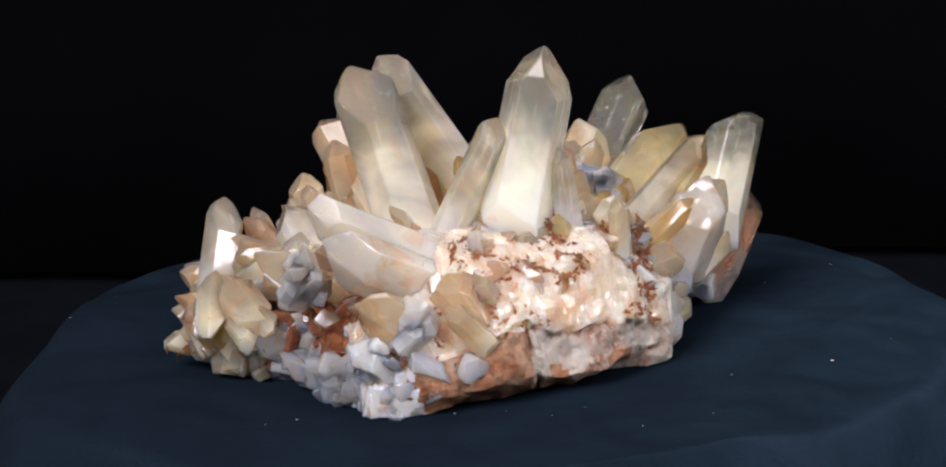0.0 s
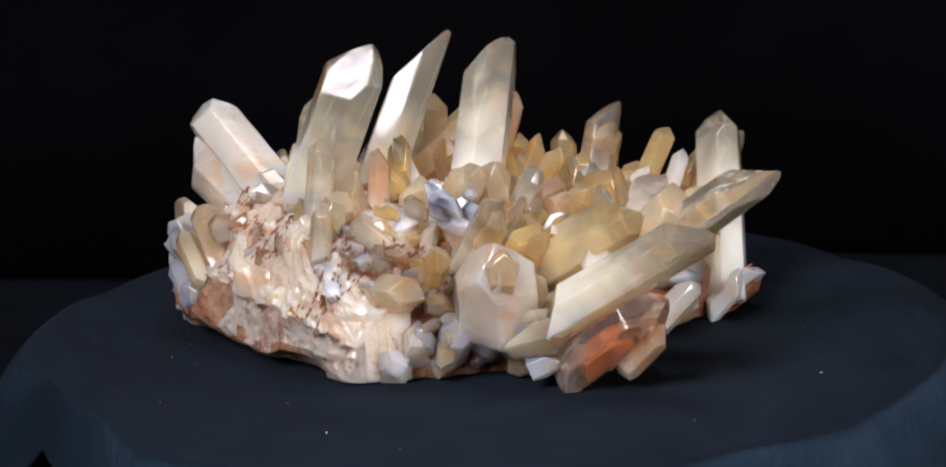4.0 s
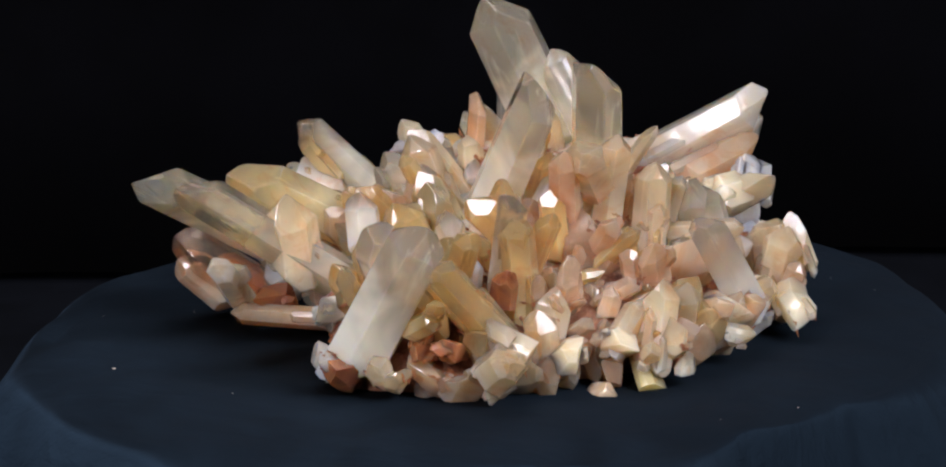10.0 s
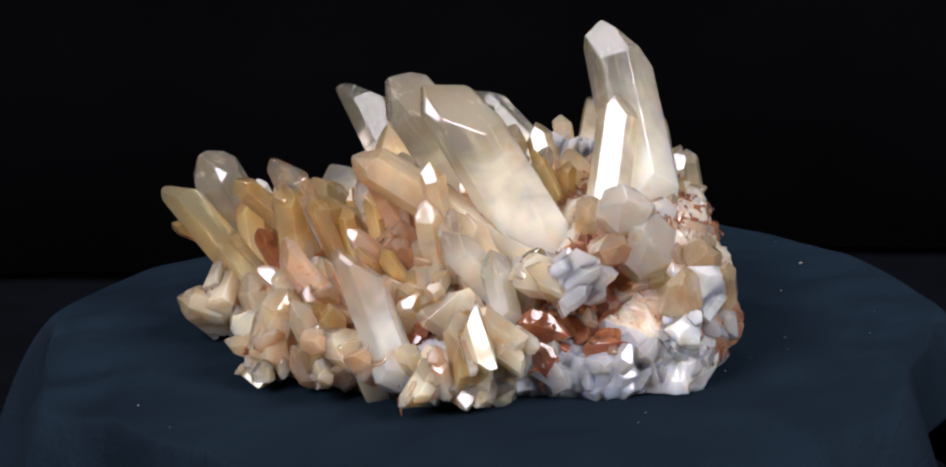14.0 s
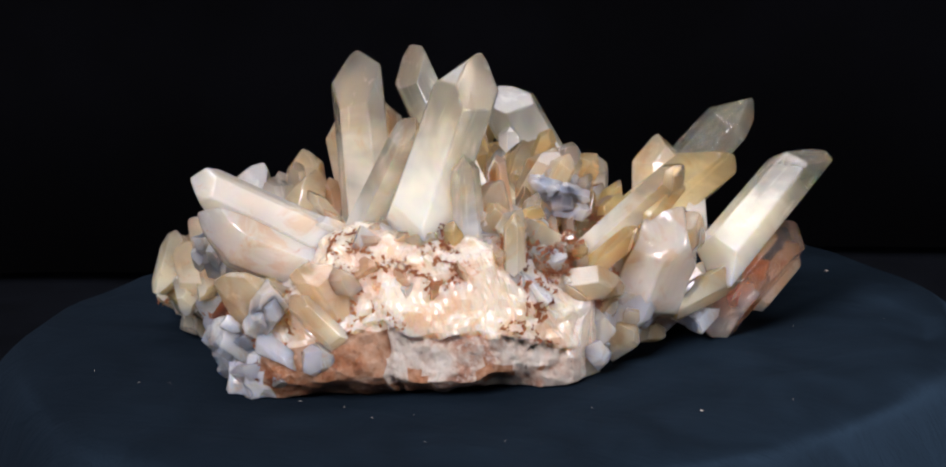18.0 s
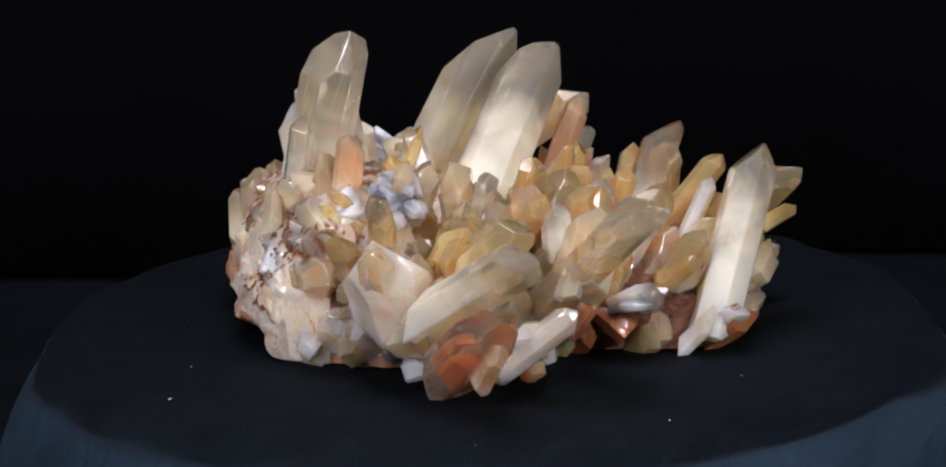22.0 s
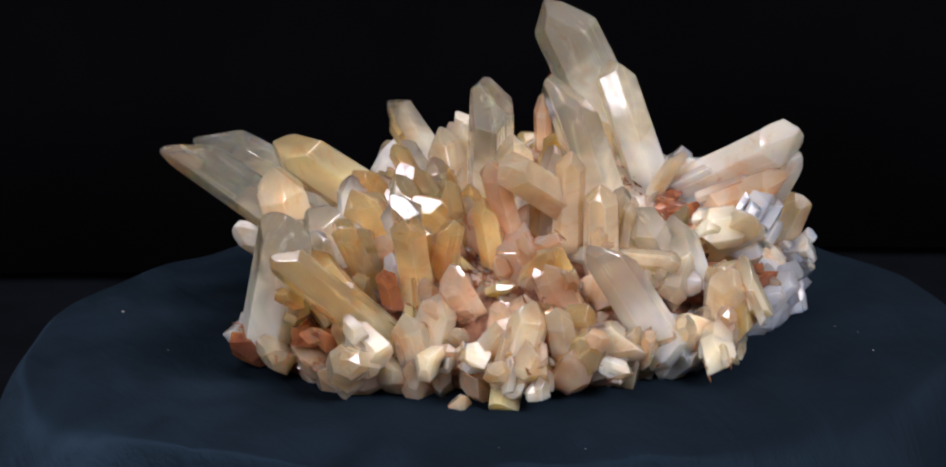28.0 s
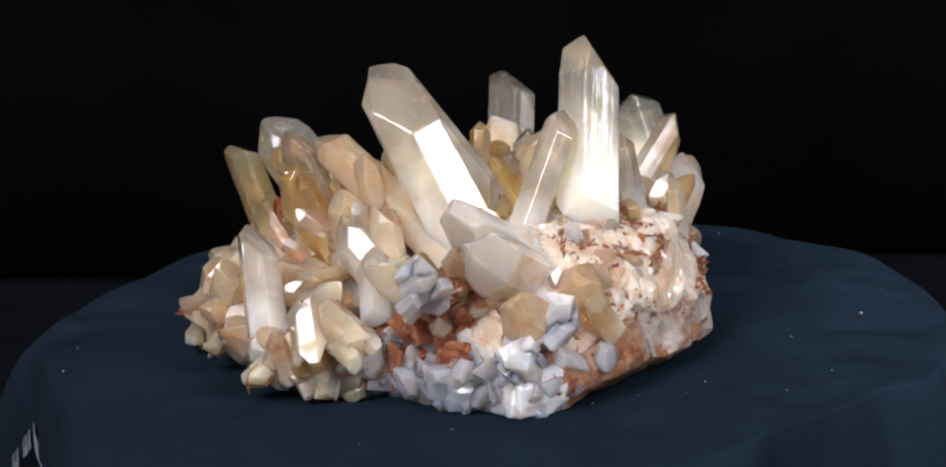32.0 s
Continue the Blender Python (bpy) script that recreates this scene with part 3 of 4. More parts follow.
crystal((-0.0393, 0.0552, 0.0043), (-0.0481, 0.0568, 0.0113), (-0.0526, 0.0576, 0.0148), 0.0096, 1.00, 15, mat=CREAM)
crystal((-0.0208, 0.0338, 0.0177), (-0.0221, 0.0341, 0.0268), (-0.0225, 0.0342, 0.0296), 0.0058, 0.75, 5, mat=FROST)
crystal((0.0540, 0.0338, 0.0150), (0.0501, 0.0408, 0.0154), (0.0479, 0.0446, 0.0157), 0.0081, 0.75, 23, mat=MILKY)
crystal((0.0286, -0.0394, 0.0351), (0.0325, -0.0393, 0.0411), (0.0346, -0.0392, 0.0443), 0.0064, 1.00, 42, mat=CREAM)
crystal((0.0475, -0.0019, 0.0177), (0.0583, 0.0005, 0.0307), (0.0627, 0.0015, 0.0360), 0.0117, 0.85, 10, mat=CREAM)
crystal((0.0285, 0.0274, 0.0040), (0.0490, 0.0376, 0.0054), (0.0531, 0.0396, 0.0057), 0.0076, 0.75, 2, mat=PINK)
crystal((0.0199, 0.0122, 0.0196), (0.0204, 0.0136, 0.0308), (0.0206, 0.0142, 0.0358), 0.0084, 1.00, 51, mat=AMBER)
crystal((-0.0013, -0.0018, 0.0152), (0.0122, 0.0057, 0.0369), (0.0145, 0.0070, 0.0407), 0.0077, 0.75, 56, mat=AMBER)
crystal((0.0025, -0.0364, 0.0246), (0.0060, -0.0355, 0.0451), (0.0070, -0.0353, 0.0513), 0.0105, 0.85, 1, mat=CREAM)
crystal((-0.0419, -0.0142, 0.0192), (-0.0445, -0.0137, 0.0405), (-0.0452, -0.0136, 0.0461), 0.0094, 0.85, 16, mat=CREAM)
crystal((-0.0478, -0.0136, 0.0152), (-0.0543, -0.0132, 0.0225), (-0.0579, -0.0129, 0.0265), 0.0094, 1.00, 21, mat=CREAM)
crystal((-0.0673, -0.0396, 0.0068), (-0.0664, -0.0392, 0.0202), (-0.0659, -0.0390, 0.0267), 0.0108, 0.85, 31, mat=AMBER)
crystal((-0.0613, -0.0000, 0.0094), (-0.0752, 0.0019, 0.0153), (-0.0790, 0.0024, 0.0169), 0.0070, 0.85, 19, mat=PINK)
crystal((-0.0527, -0.0311, 0.0195), (-0.0544, -0.0314, 0.0237), (-0.0553, -0.0316, 0.0260), 0.0056, 0.75, 26, mat=PINK)
crystal((-0.0712, -0.0334, 0.0084), (-0.0736, -0.0340, 0.0155), (-0.0747, -0.0342, 0.0187), 0.0057, 0.75, 14, mat=PINK)
crystal((-0.0506, 0.0002, 0.0020), (-0.0490, -0.0000, 0.0099), (-0.0478, -0.0002, 0.0161), 0.0106, 0.85, 34, mat=AMBER)
crystal((-0.0391, 0.0407, 0.0041), (-0.0515, 0.0314, 0.0090), (-0.0550, 0.0287, 0.0104), 0.0076, 1.00, 39, mat=PINK)
crystal((-0.0198, 0.0602, 0.0158), (-0.0306, 0.0626, 0.0216), (-0.0336, 0.0633, 0.0233), 0.0059, 1.00, 54, mat=AMBER)
crystal((-0.0281, 0.0239, 0.0179), (-0.0385, 0.0243, 0.0373), (-0.0405, 0.0244, 0.0410), 0.0070, 0.75, 59, mat=AMBER)
crystal((-0.0104, 0.0071, 0.0183), (-0.0220, 0.0096, 0.0356), (-0.0242, 0.0101, 0.0390), 0.0068, 1.00, 42, mat=PINK)
crystal((0.0562, -0.0026, 0.0259), (0.0596, 0.0010, 0.0319), (0.0614, 0.0030, 0.0352), 0.0093, 0.85, 37, mat=CLEAR)
crystal((0.0136, 0.0032, 0.0254), (0.0193, 0.0115, 0.0428), (0.0207, 0.0134, 0.0468), 0.0078, 0.75, 5, mat=CLEAR)
crystal((0.0084, 0.0070, 0.0159), (0.0174, 0.0253, 0.0375), (0.0188, 0.0281, 0.0409), 0.0077, 1.00, 33, mat=AMBER)
crystal((0.0082, 0.0048, 0.0155), (0.0074, 0.0074, 0.0353), (0.0073, 0.0078, 0.0386), 0.0056, 0.85, 1, mat=AMBER)
crystal((0.0167, -0.0125, 0.0293), (0.0226, -0.0040, 0.0442), (0.0244, -0.0014, 0.0488), 0.0094, 0.75, 29, mat=CREAM)
crystal((-0.0427, 0.0345, 0.0061), (-0.0444, 0.0315, 0.0181), (-0.0452, 0.0300, 0.0242), 0.0104, 0.85, 37, mat=CREAM)
crystal((-0.0670, 0.0227, 0.0023), (-0.0665, 0.0165, 0.0195), (-0.0664, 0.0144, 0.0254), 0.0104, 1.00, 42, mat=CREAM)
crystal((-0.0585, 0.0056, 0.0036), (-0.0648, 0.0020, 0.0171), (-0.0672, 0.0006, 0.0225), 0.0102, 0.75, 47, mat=AMBER)
crystal((-0.0634, 0.0083, 0.0053), (-0.0718, 0.0032, 0.0119), (-0.0764, 0.0003, 0.0157), 0.0112, 0.85, 52, mat=AMBER)
crystal((-0.0377, 0.0196, 0.0049), (-0.0429, 0.0153, 0.0120), (-0.0457, 0.0130, 0.0160), 0.0090, 1.00, 57, mat=CREAM)
crystal((-0.0319, 0.0067, 0.0085), (-0.0328, 0.0037, 0.0281), (-0.0332, 0.0025, 0.0362), 0.0137, 1.00, 12, mat=PINK)
crystal((-0.0129, -0.0055, 0.0276), (-0.0155, -0.0076, 0.0410), (-0.0165, -0.0084, 0.0464), 0.0092, 0.75, 17, mat=AMBER)
crystal((-0.0150, 0.0167, 0.0071), (-0.0190, 0.0135, 0.0329), (-0.0196, 0.0129, 0.0374), 0.0076, 0.85, 22, mat=AMBER)
crystal((-0.0472, -0.0379, 0.0164), (-0.0462, -0.0343, 0.0297), (-0.0457, -0.0326, 0.0359), 0.0108, 0.75, 20, mat=CLEAR)
crystal((-0.0454, -0.0231, 0.0170), (-0.0578, -0.0314, 0.0208), (-0.0611, -0.0336, 0.0218), 0.0069, 0.85, 25, mat=MILKY)
crystal((-0.0706, -0.0289, 0.0033), (-0.0730, -0.0320, 0.0109), (-0.0745, -0.0339, 0.0156), 0.0088, 0.75, 35, mat=CREAM)
crystal((-0.0451, 0.0539, 0.0057), (-0.0454, 0.0540, 0.0130), (-0.0455, 0.0540, 0.0174), 0.0074, 1.00, 21, mat=CREAM)
crystal((-0.0359, 0.0322, 0.0118), (-0.0367, 0.0350, 0.0379), (-0.0368, 0.0355, 0.0431), 0.0087, 1.00, 15, mat=AMBER)
crystal((-0.0240, 0.0253, 0.0057), (-0.0267, 0.0236, 0.0297), (-0.0273, 0.0232, 0.0351), 0.0091, 0.85, 43, mat=PINK)
crystal((-0.0202, 0.0373, 0.0100), (-0.0213, 0.0446, 0.0227), (-0.0217, 0.0472, 0.0273), 0.0089, 0.75, 11, mat=RUST)
crystal((-0.0447, 0.0365, 0.0048), (-0.0463, 0.0398, 0.0161), (-0.0469, 0.0413, 0.0211), 0.0087, 1.00, 39, mat=CREAM)
crystal((-0.0698, 0.0179, 0.0029), (-0.0700, 0.0185, 0.0108), (-0.0702, 0.0191, 0.0178), 0.0118, 0.85, 7, mat=CREAM)
crystal((-0.0601, 0.0302, 0.0076), (-0.0624, 0.0208, 0.0176), (-0.0632, 0.0178, 0.0208), 0.0074, 1.00, 3, mat=CREAM)
crystal((-0.0610, 0.0006, 0.0088), (-0.0633, 0.0083, 0.0181), (-0.0642, 0.0111, 0.0215), 0.0074, 1.00, 24, mat=AMBER)
crystal((-0.0436, -0.0394, 0.0297), (-0.0464, -0.0498, 0.0303), (-0.0480, -0.0555, 0.0306), 0.0107, 0.75, 44, mat=CREAM)
crystal((-0.0360, -0.0365, 0.0085), (-0.0383, -0.0359, 0.0286), (-0.0388, -0.0358, 0.0329), 0.0072, 0.85, 49, mat=MILKY)
crystal((-0.0652, -0.0368, 0.0020), (-0.0608, -0.0394, 0.0200), (-0.0593, -0.0404, 0.0264), 0.0111, 1.00, 54, mat=CREAM)
crystal((-0.0213, -0.0683, 0.0213), (-0.0226, -0.0609, 0.0278), (-0.0234, -0.0569, 0.0315), 0.0091, 0.85, 52, mat=AMBER)
crystal((-0.0798, -0.0295, 0.0038), (-0.0738, -0.0306, 0.0092), (-0.0699, -0.0312, 0.0128), 0.0088, 0.75, 59, mat=CREAM)
crystal((-0.0272, 0.0018, 0.0233), (-0.0342, 0.0107, 0.0491), (-0.0353, 0.0121, 0.0533), 0.0076, 0.85, 10, mat=PINK)
crystal((-0.0315, 0.0288, 0.0156), (-0.0369, 0.0360, 0.0383), (-0.0380, 0.0374, 0.0428), 0.0080, 1.00, 6, mat=AMBER)
crystal((-0.0337, 0.0387, 0.0185), (-0.0376, 0.0417, 0.0270), (-0.0393, 0.0430, 0.0306), 0.0070, 0.75, 2, mat=RUST)
crystal((-0.0436, 0.0473, 0.0076), (-0.0499, 0.0571, 0.0118), (-0.0520, 0.0605, 0.0132), 0.0070, 1.00, 30, mat=CREAM)
crystal((-0.0653, 0.0209, 0.0065), (-0.0708, 0.0277, 0.0099), (-0.0729, 0.0304, 0.0112), 0.0061, 0.85, 58, mat=CREAM)
crystal((-0.0296, 0.0439, 0.0109), (-0.0377, 0.0521, 0.0155), (-0.0418, 0.0562, 0.0178), 0.0104, 1.00, 54, mat=AMBER)
crystal((-0.0652, 0.0063, 0.0089), (-0.0689, 0.0093, 0.0194), (-0.0705, 0.0105, 0.0239), 0.0083, 0.85, 10, mat=CREAM)
crystal((-0.0343, -0.0367, 0.0141), (-0.0475, -0.0234, 0.0353), (-0.0498, -0.0210, 0.0400), 0.0125, 0.75, 20, mat=CLEAR)
crystal((-0.0549, -0.0478, 0.0116), (-0.0632, -0.0399, 0.0219), (-0.0670, -0.0363, 0.0265), 0.0117, 0.85, 25, mat=CREAM)
crystal((-0.0357, -0.0326, 0.0105), (-0.0344, -0.0345, 0.0251), (-0.0370, -0.0420, 0.0350), 0.0140, 0.90, 30, mat=HONEY)
crystal((0.0340, -0.0433, 0.0275), (0.0337, -0.0418, 0.0404), (0.0336, -0.0414, 0.0437), 0.0055, 1.00, 48, mat=CREAM)
crystal((0.0471, 0.0240, 0.0218), (0.0446, 0.0276, 0.0349), (0.0435, 0.0291, 0.0404), 0.0097, 0.85, 40, mat=CLEAR)


# ---------------------------------------------------------------- rock matrix and broken pieces
OUTLINE = [(-180, 0.0735), (-165, 0.0745), (-150, 0.0740), (-138, 0.0690), (-126, 0.0730), (-114, 0.0830), (-104, 0.0820), (-92, 0.0760), (-82, 0.0710),
           (-59, 0.0640), (-45, 0.0630), (-37, 0.0600), (-20, 0.0520), (-2, 0.0490), (9, 0.0500), (20, 0.0520), (30, 0.0460), (40, 0.0400),
           (60, 0.0350), (75, 0.0420), (85, 0.0600), (92, 0.0690), (106, 0.0700), (127, 0.0660), (145, 0.0625), (162, 0.0685), (180, 0.0735)]
RIM = [(-180, 0.012), (-150, 0.014), (-132, 0.010), (-118, 0.022), (-100, 0.029), (-82, 0.031), (-60, 0.033), (-40, 0.027), (-20, 0.021),
       (0, 0.018), (20, 0.012), (40, 0.010), (75, 0.008), (92, 0.012), (130, 0.011), (180, 0.012)]


def along(table, deg):
    deg = (deg + 180) % 360 - 180
    for (a, ra), (b, rb) in zip(table, table[1:]):
        if a <= deg <= b:
            return ra + (rb - ra) * (deg - a) / (b - a)
    return table[0][1]


def mound_top(x, y):
    deg = math.degrees(math.atan2(y, x))
    s = min(1.0, math.hypot(x, y) / along(OUTLINE, deg))
    rim = along(RIM, deg)
    k = max(0.0, 1 - s / 0.9)
    mid = rim + (0.033 - rim) * k ** 0.8
    side = max(0.0, min(1.0, min(deg + 120, -24 - deg) / 20))
    swell = 0.008 * side * max(0.0, 1 - ((s - 0.62) / 0.34) ** 2)
    return (mid + swell) * (1 - s ** 9) ** 0.5


LEDGE = [(-112, 0.010), (-100, 0.0135), (-90, 0.0155), (-83, 0.018), (-76, 0.016), (-62, 0.015), (-50, 0.0135), (-40, 0.008), (-30, 0.002)]


def ledge(deg):
    return 0.0 if not -112 < deg < -30 else along(LEDGE, deg)


def mound():
    """Rock with a granular broken face on one side, split by an upright crack and a ledge."""
    bm = bmesh.new()
    seg, rows = 480, 56
    rings = []
    for k in range(1, rows + 1):
        s = 1 - (1 - k / rows) ** 1.9
        ring = []
        for i in range(seg):
            deg = 360 * i / seg - 180
            a = radians(deg)
            face = min(1.0, max(0.0, min(deg + 122, -26 - deg) / 12))
            r = along(OUTLINE, deg) * s * (0.87 + 0.13 * face)
            x, y = r * math.cos(a), r * math.sin(a)
            q = Vector((x, y, mound_top(x, y) if k < rows else 0.0))
            if face > 0 and s > 0.7:
                under = 1 - 0.13 * face * (1 - min(1.0, q.z / 0.006)) * min(1.0, max(0.0, min(deg + 105, -40 - deg) / 10))
                q.x, q.y = q.x * under, q.y * under
            out = Vector((math.cos(a), math.sin(a), 0))
            rough = noise.noise_vector(q * 70) * 0.0026 + noise.noise_vector(q * 190) * 0.0010
            cell = noise.voronoi(q * 210)[0]
            rough += (out * 0.7 + Vector((0, 0, 0.5))) * (0.0026 * (cell[1] - cell[0]) - 0.0008) * (0.5 + 0.5 * face)
            cell = noise.voronoi(q * 520)[0]
            rough += (out * 0.7 + Vector((0, 0, 0.5))) * 0.0010 * (cell[1] - cell[0])
            if face > 0.5 and s > 0.6:
                line = ledge(deg) + 0.0012 * noise.noise(Vector((deg * 0.2, 0, 5)))
                split = abs(deg + 81 + 2.0 * noise.noise(Vector((q.z * 160, 1, 2)))) / 1.1
                rough -= out * 0.0030 * max(0.0, 1 - split) * (q.z < 0.019)
                rough -= out * 0.0022 * max(0.0, 1 - abs(q.z - line) / 0.0009)
                if q.z < line and deg > -81:
                    rough -= out * 0.0012
            q += rough
            q.z = max(0.0003, q.z) if k < rows else 0.0
            ring.append(bm.verts.new(q))
        rings.append(ring)
    top = bm.verts.new((0, 0, mound_top(0, 0)))
    foot = bm.verts.new((0, 0, 0))
    for i in range(seg):
        j = (i + 1) % seg
        bm.faces.new((top, rings[0][i], rings[0][j]))
        for a, b in zip(rings, rings[1:]):
            bm.faces.new((a[i], b[i], b[j], a[j]))
        bm.faces.new((foot, rings[-1][j], rings[-1][i]))
    for fc in bm.faces:
        c = fc.calc_center_median()
        deg = math.degrees(math.atan2(c.y, c.x))
        s = math.hypot(c.x, c.y) / along(OUTLINE, deg)
        wob = 4 * noise.noise(c * 60)
        if -165 + wob < deg < -103 + wob and c.z < 0.013 + 0.003 * noise.noise(c * 110):
            fc.material_index = 4
        elif -122 + wob < deg < -26 + wob and s > 0.45 + 0.03 * wob:
            low = c.z < ledge(deg) + 0.0015 * noise.noise(c * 130)
            stained = deg < -81 or noise.noise(c * 75) > 0.34
            fc.material_index = (1 if stained else 0) if low else 2
        else:
            fc.material_index = 3 if s > 0.5 + 0.03 * wob else 2
    ob = part("matrix_rock", bm, ROCK, cluster, "pinkish brown grainy rock matrix")
    for m in (STAINED, DRUSE, IRON, RIME):
        ob.data.materials.append(m)
    return ob


mound()


def chunk(size, rnd, cuts=7):
    """A broken piece of quartz: a stub of a crystal with flat faces at odd angles."""
    bm = bmesh.new()
    lo, hi = [], []
    r, half = size * 0.50, size * rnd.uniform(0.55, 0.95)
    for i in range(6):
        a = radians(60 * i + rnd.uniform(-14, 14))
        k = rnd.uniform(0.75, 1.1)
        lo.append(bm.verts.new((r * k * math.cos(a), r * k * math.sin(a) * 0.8, -half)))
        hi.append(bm.verts.new((r * k * 0.9 * math.cos(a), r * k * 0.75 * math.sin(a), half)))
    bm.faces.new(lo[::-1])
    bm.faces.new(hi)
    for i in range(6):
        bm.faces.new((lo[i], lo[(i + 1) % 6], hi[(i + 1) % 6], hi[i]))
    for i in range(3):
        a = rnd.uniform(0, 2) + 2.1 * i
        no = Vector((math.cos(a), math.sin(a), rnd.uniform(0.5, 1.1))).normalized()
        trim(bm, Vector((0, 0, half * rnd.uniform(0.45, 0.95))) + Vector((no.x, no.y, 0)) * size * 0.15, no)
    for i in range(cuts):
        no = Vector((rnd.gauss(0, 1), rnd.gauss(0, 1), rnd.gauss(0, 0.7))).normalized()
        trim(bm, no * size * rnd.uniform(0.32, 0.60), no)
    bmesh.ops.remove_doubles(bm, verts=bm.verts, dist=size * 0.02)
    bmesh.ops.bevel(bm, geom=bm.edges[:], offset=size * 0.010, segments=1, affect="EDGES", clamp_overlap=True)
    bmesh.ops.triangulate(bm, faces=bm.faces[:])
    bmesh.ops.subdivide_edges(bm, edges=[e for e in bm.edges if e.calc_length() > size * 0.22], cuts=2)
    bmesh.ops.triangulate(bm, faces=bm.faces[:])
    shift = Vector((rnd.uniform(0, 9), rnd.uniform(0, 9), 0))
    for v in bm.verts:
        v.co += noise.noise_vector(v.co * (2.4 / size) + shift) * size * 0.022
    crisp(bm, 17)
    return bm


def lump(at, size, mat):
    crust = mat == FROST
    bm = chunk(size * (0.7 if crust else 0.95), RND)
    for i in range(15 if crust else 8 if mat == MILKY else 3):
        piece = chunk(size * (RND.uniform(0.18, 0.5) if crust else RND.uniform(0.25, 0.55)), RND, 4)
        off = Vector((RND.gauss(0, 1), RND.gauss(0, 1), RND.gauss(0, 1))).normalized() * size * 0.38
        for v in piece.verts:
            v.co += off
        me = bpy.data.meshes.new("piece")
        piece.to_mesh(me)
        piece.free()
        bm.from_mesh(me)
        bpy.data.meshes.remove(me)
    ob = part("broken_crystal", bm, mat, cluster)
    ob.matrix_basis = Matrix.Translation(at) @ Euler((RND.uniform(0, 6), RND.uniform(0, 6), RND.uniform(0, 6))).to_matrix().to_4x4()
    return ob


lump((-0.0441, -0.0380, 0.0094), 0.0140, MILKY)
lump((-0.0390, -0.0495, 0.0064), 0.0160, MILKY)
lump((-0.0311, -0.0590, 0.0056), 0.0140, MILKY)
lump((-0.0281, -0.0762, 0.0149), 0.0120, MILKY)
lump((-0.0651, -0.0321, 0.0073), 0.0150, CREAM)
lump((-0.0572, -0.0393, 0.0066), 0.0140, CREAM)
lump((-0.0655, -0.0091, 0.0056), 0.0140, CREAM)
lump((-0.0700, -0.0029, 0.0126), 0.0140, CREAM)
lump((-0.0413, 0.0479, 0.0044), 0.0110, PINK)
lump((-0.0422, 0.0512, 0.0140), 0.0120, CREAM)
lump((-0.0526, 0.0380, 0.0088), 0.0100, CREAM)
lump((-0.0602, 0.0285, 0.0111), 0.0100, CREAM)
lump((0.0110, 0.0500, 0.0150), 0.0100, CLEAR)
lump((-0.0649, 0.0226, 0.0040), 0.0100, AMBER)
lump((0.0098, 0.0349, 0.0064), 0.0090, FROST)
lump((-0.0698, -0.0154, 0.0116), 0.0110, PINK)
lump((0.0070, 0.0349, 0.0053), 0.0100, MILKY)
lump((-0.0588, -0.0264, 0.0219), 0.0110, CREAM)
lump((-0.0436, -0.0423, 0.0052), 0.0130, MILKY)
lump((-0.0304, -0.0553, 0.0052), 0.0130, MILKY)
lump((-0.0771, -0.0026, 0.0073), 0.0070, CREAM)

# small crystals and chips that fill the cluster between the large ones
STOCK = {}


def stock(kind, mat):
    key = (kind, mat.name)
    if key not in STOCK:
        STOCK[key] = []
        for i in range(5):
            if kind == "point":
                wide = 0.007
                length = 0.007 * RND.uniform(1.6, 3.0)
                bm = prism(length, wide, RND.uniform(0.7, 1.0), (RND.uniform(-0.0015, 0.0015), RND.uniform(-0.0015, 0.0015), length), RND)
            else:
                bm = chunk(0.010, RND, 6)
            me = bpy.data.meshes.new("small_crystal")
            bm.to_mesh(me)
            bm.free()
            me.materials.append(mat)
            STOCK[key].append(me)
    return RND.choice(STOCK[key])


def place(kind, mat, at, way, size):
    ob = new("small_crystal" if kind == "point" else "chip", stock(kind, mat))
    ob.parent = cluster
    q = Vector(way).to_track_quat("Z", "Y").to_matrix().to_4x4()
    ob.matrix_basis = Matrix.Translation(at) @ q @ Matrix.Rotation(RND.uniform(0, 6.3), 4, "Z") @ Matrix.Diagonal((size * RND.uniform(0.75, 1.15), size * RND.uniform(0.5, 1.0), size * RND.uniform(0.65, 1.15), 1))


def rim_material(deg, z):
    deg = (deg + 180) % 360 - 180
    if -142 < deg < -116 and z > 0.010:
        return RND.choice([RUST, RUST, PINK, AMBER])
    if -150 < deg < -90:
        return RND.choice([FROST, FROST, FROST, MILKY])
    if -90 <= deg < -35:
        return RND.choice([MILKY, CREAM, PINK])
    if -35 <= deg < 8:
        return RND.choice([FROST, FROST, MILKY, CREAM])
    if 8 <= deg < 95:
        return RND.choice([AMBER, CREAM, PINK, RUST, MILKY])
    return RND.choice([CREAM, CREAM, AMBER, PINK, PINK, PINK, CREAM])


for i in range(110):
    deg = -180 + 360 * (i + RND.uniform(-0.4, 0.4)) / 110
    if -92 < deg < -34:
        continue
    r = along(OUTLINE, deg) * RND.uniform(0.86, 0.98)
    z = RND.uniform(0.002, 0.011)
    a = radians(deg)
    place("chip", rim_material(deg, z), (r * math.cos(a), r * math.sin(a), z), (math.cos(a) + RND.gauss(0, 0.3), math.sin(a) + RND.gauss(0, 0.3), 0.7), RND.uniform(0.8, 1.4))

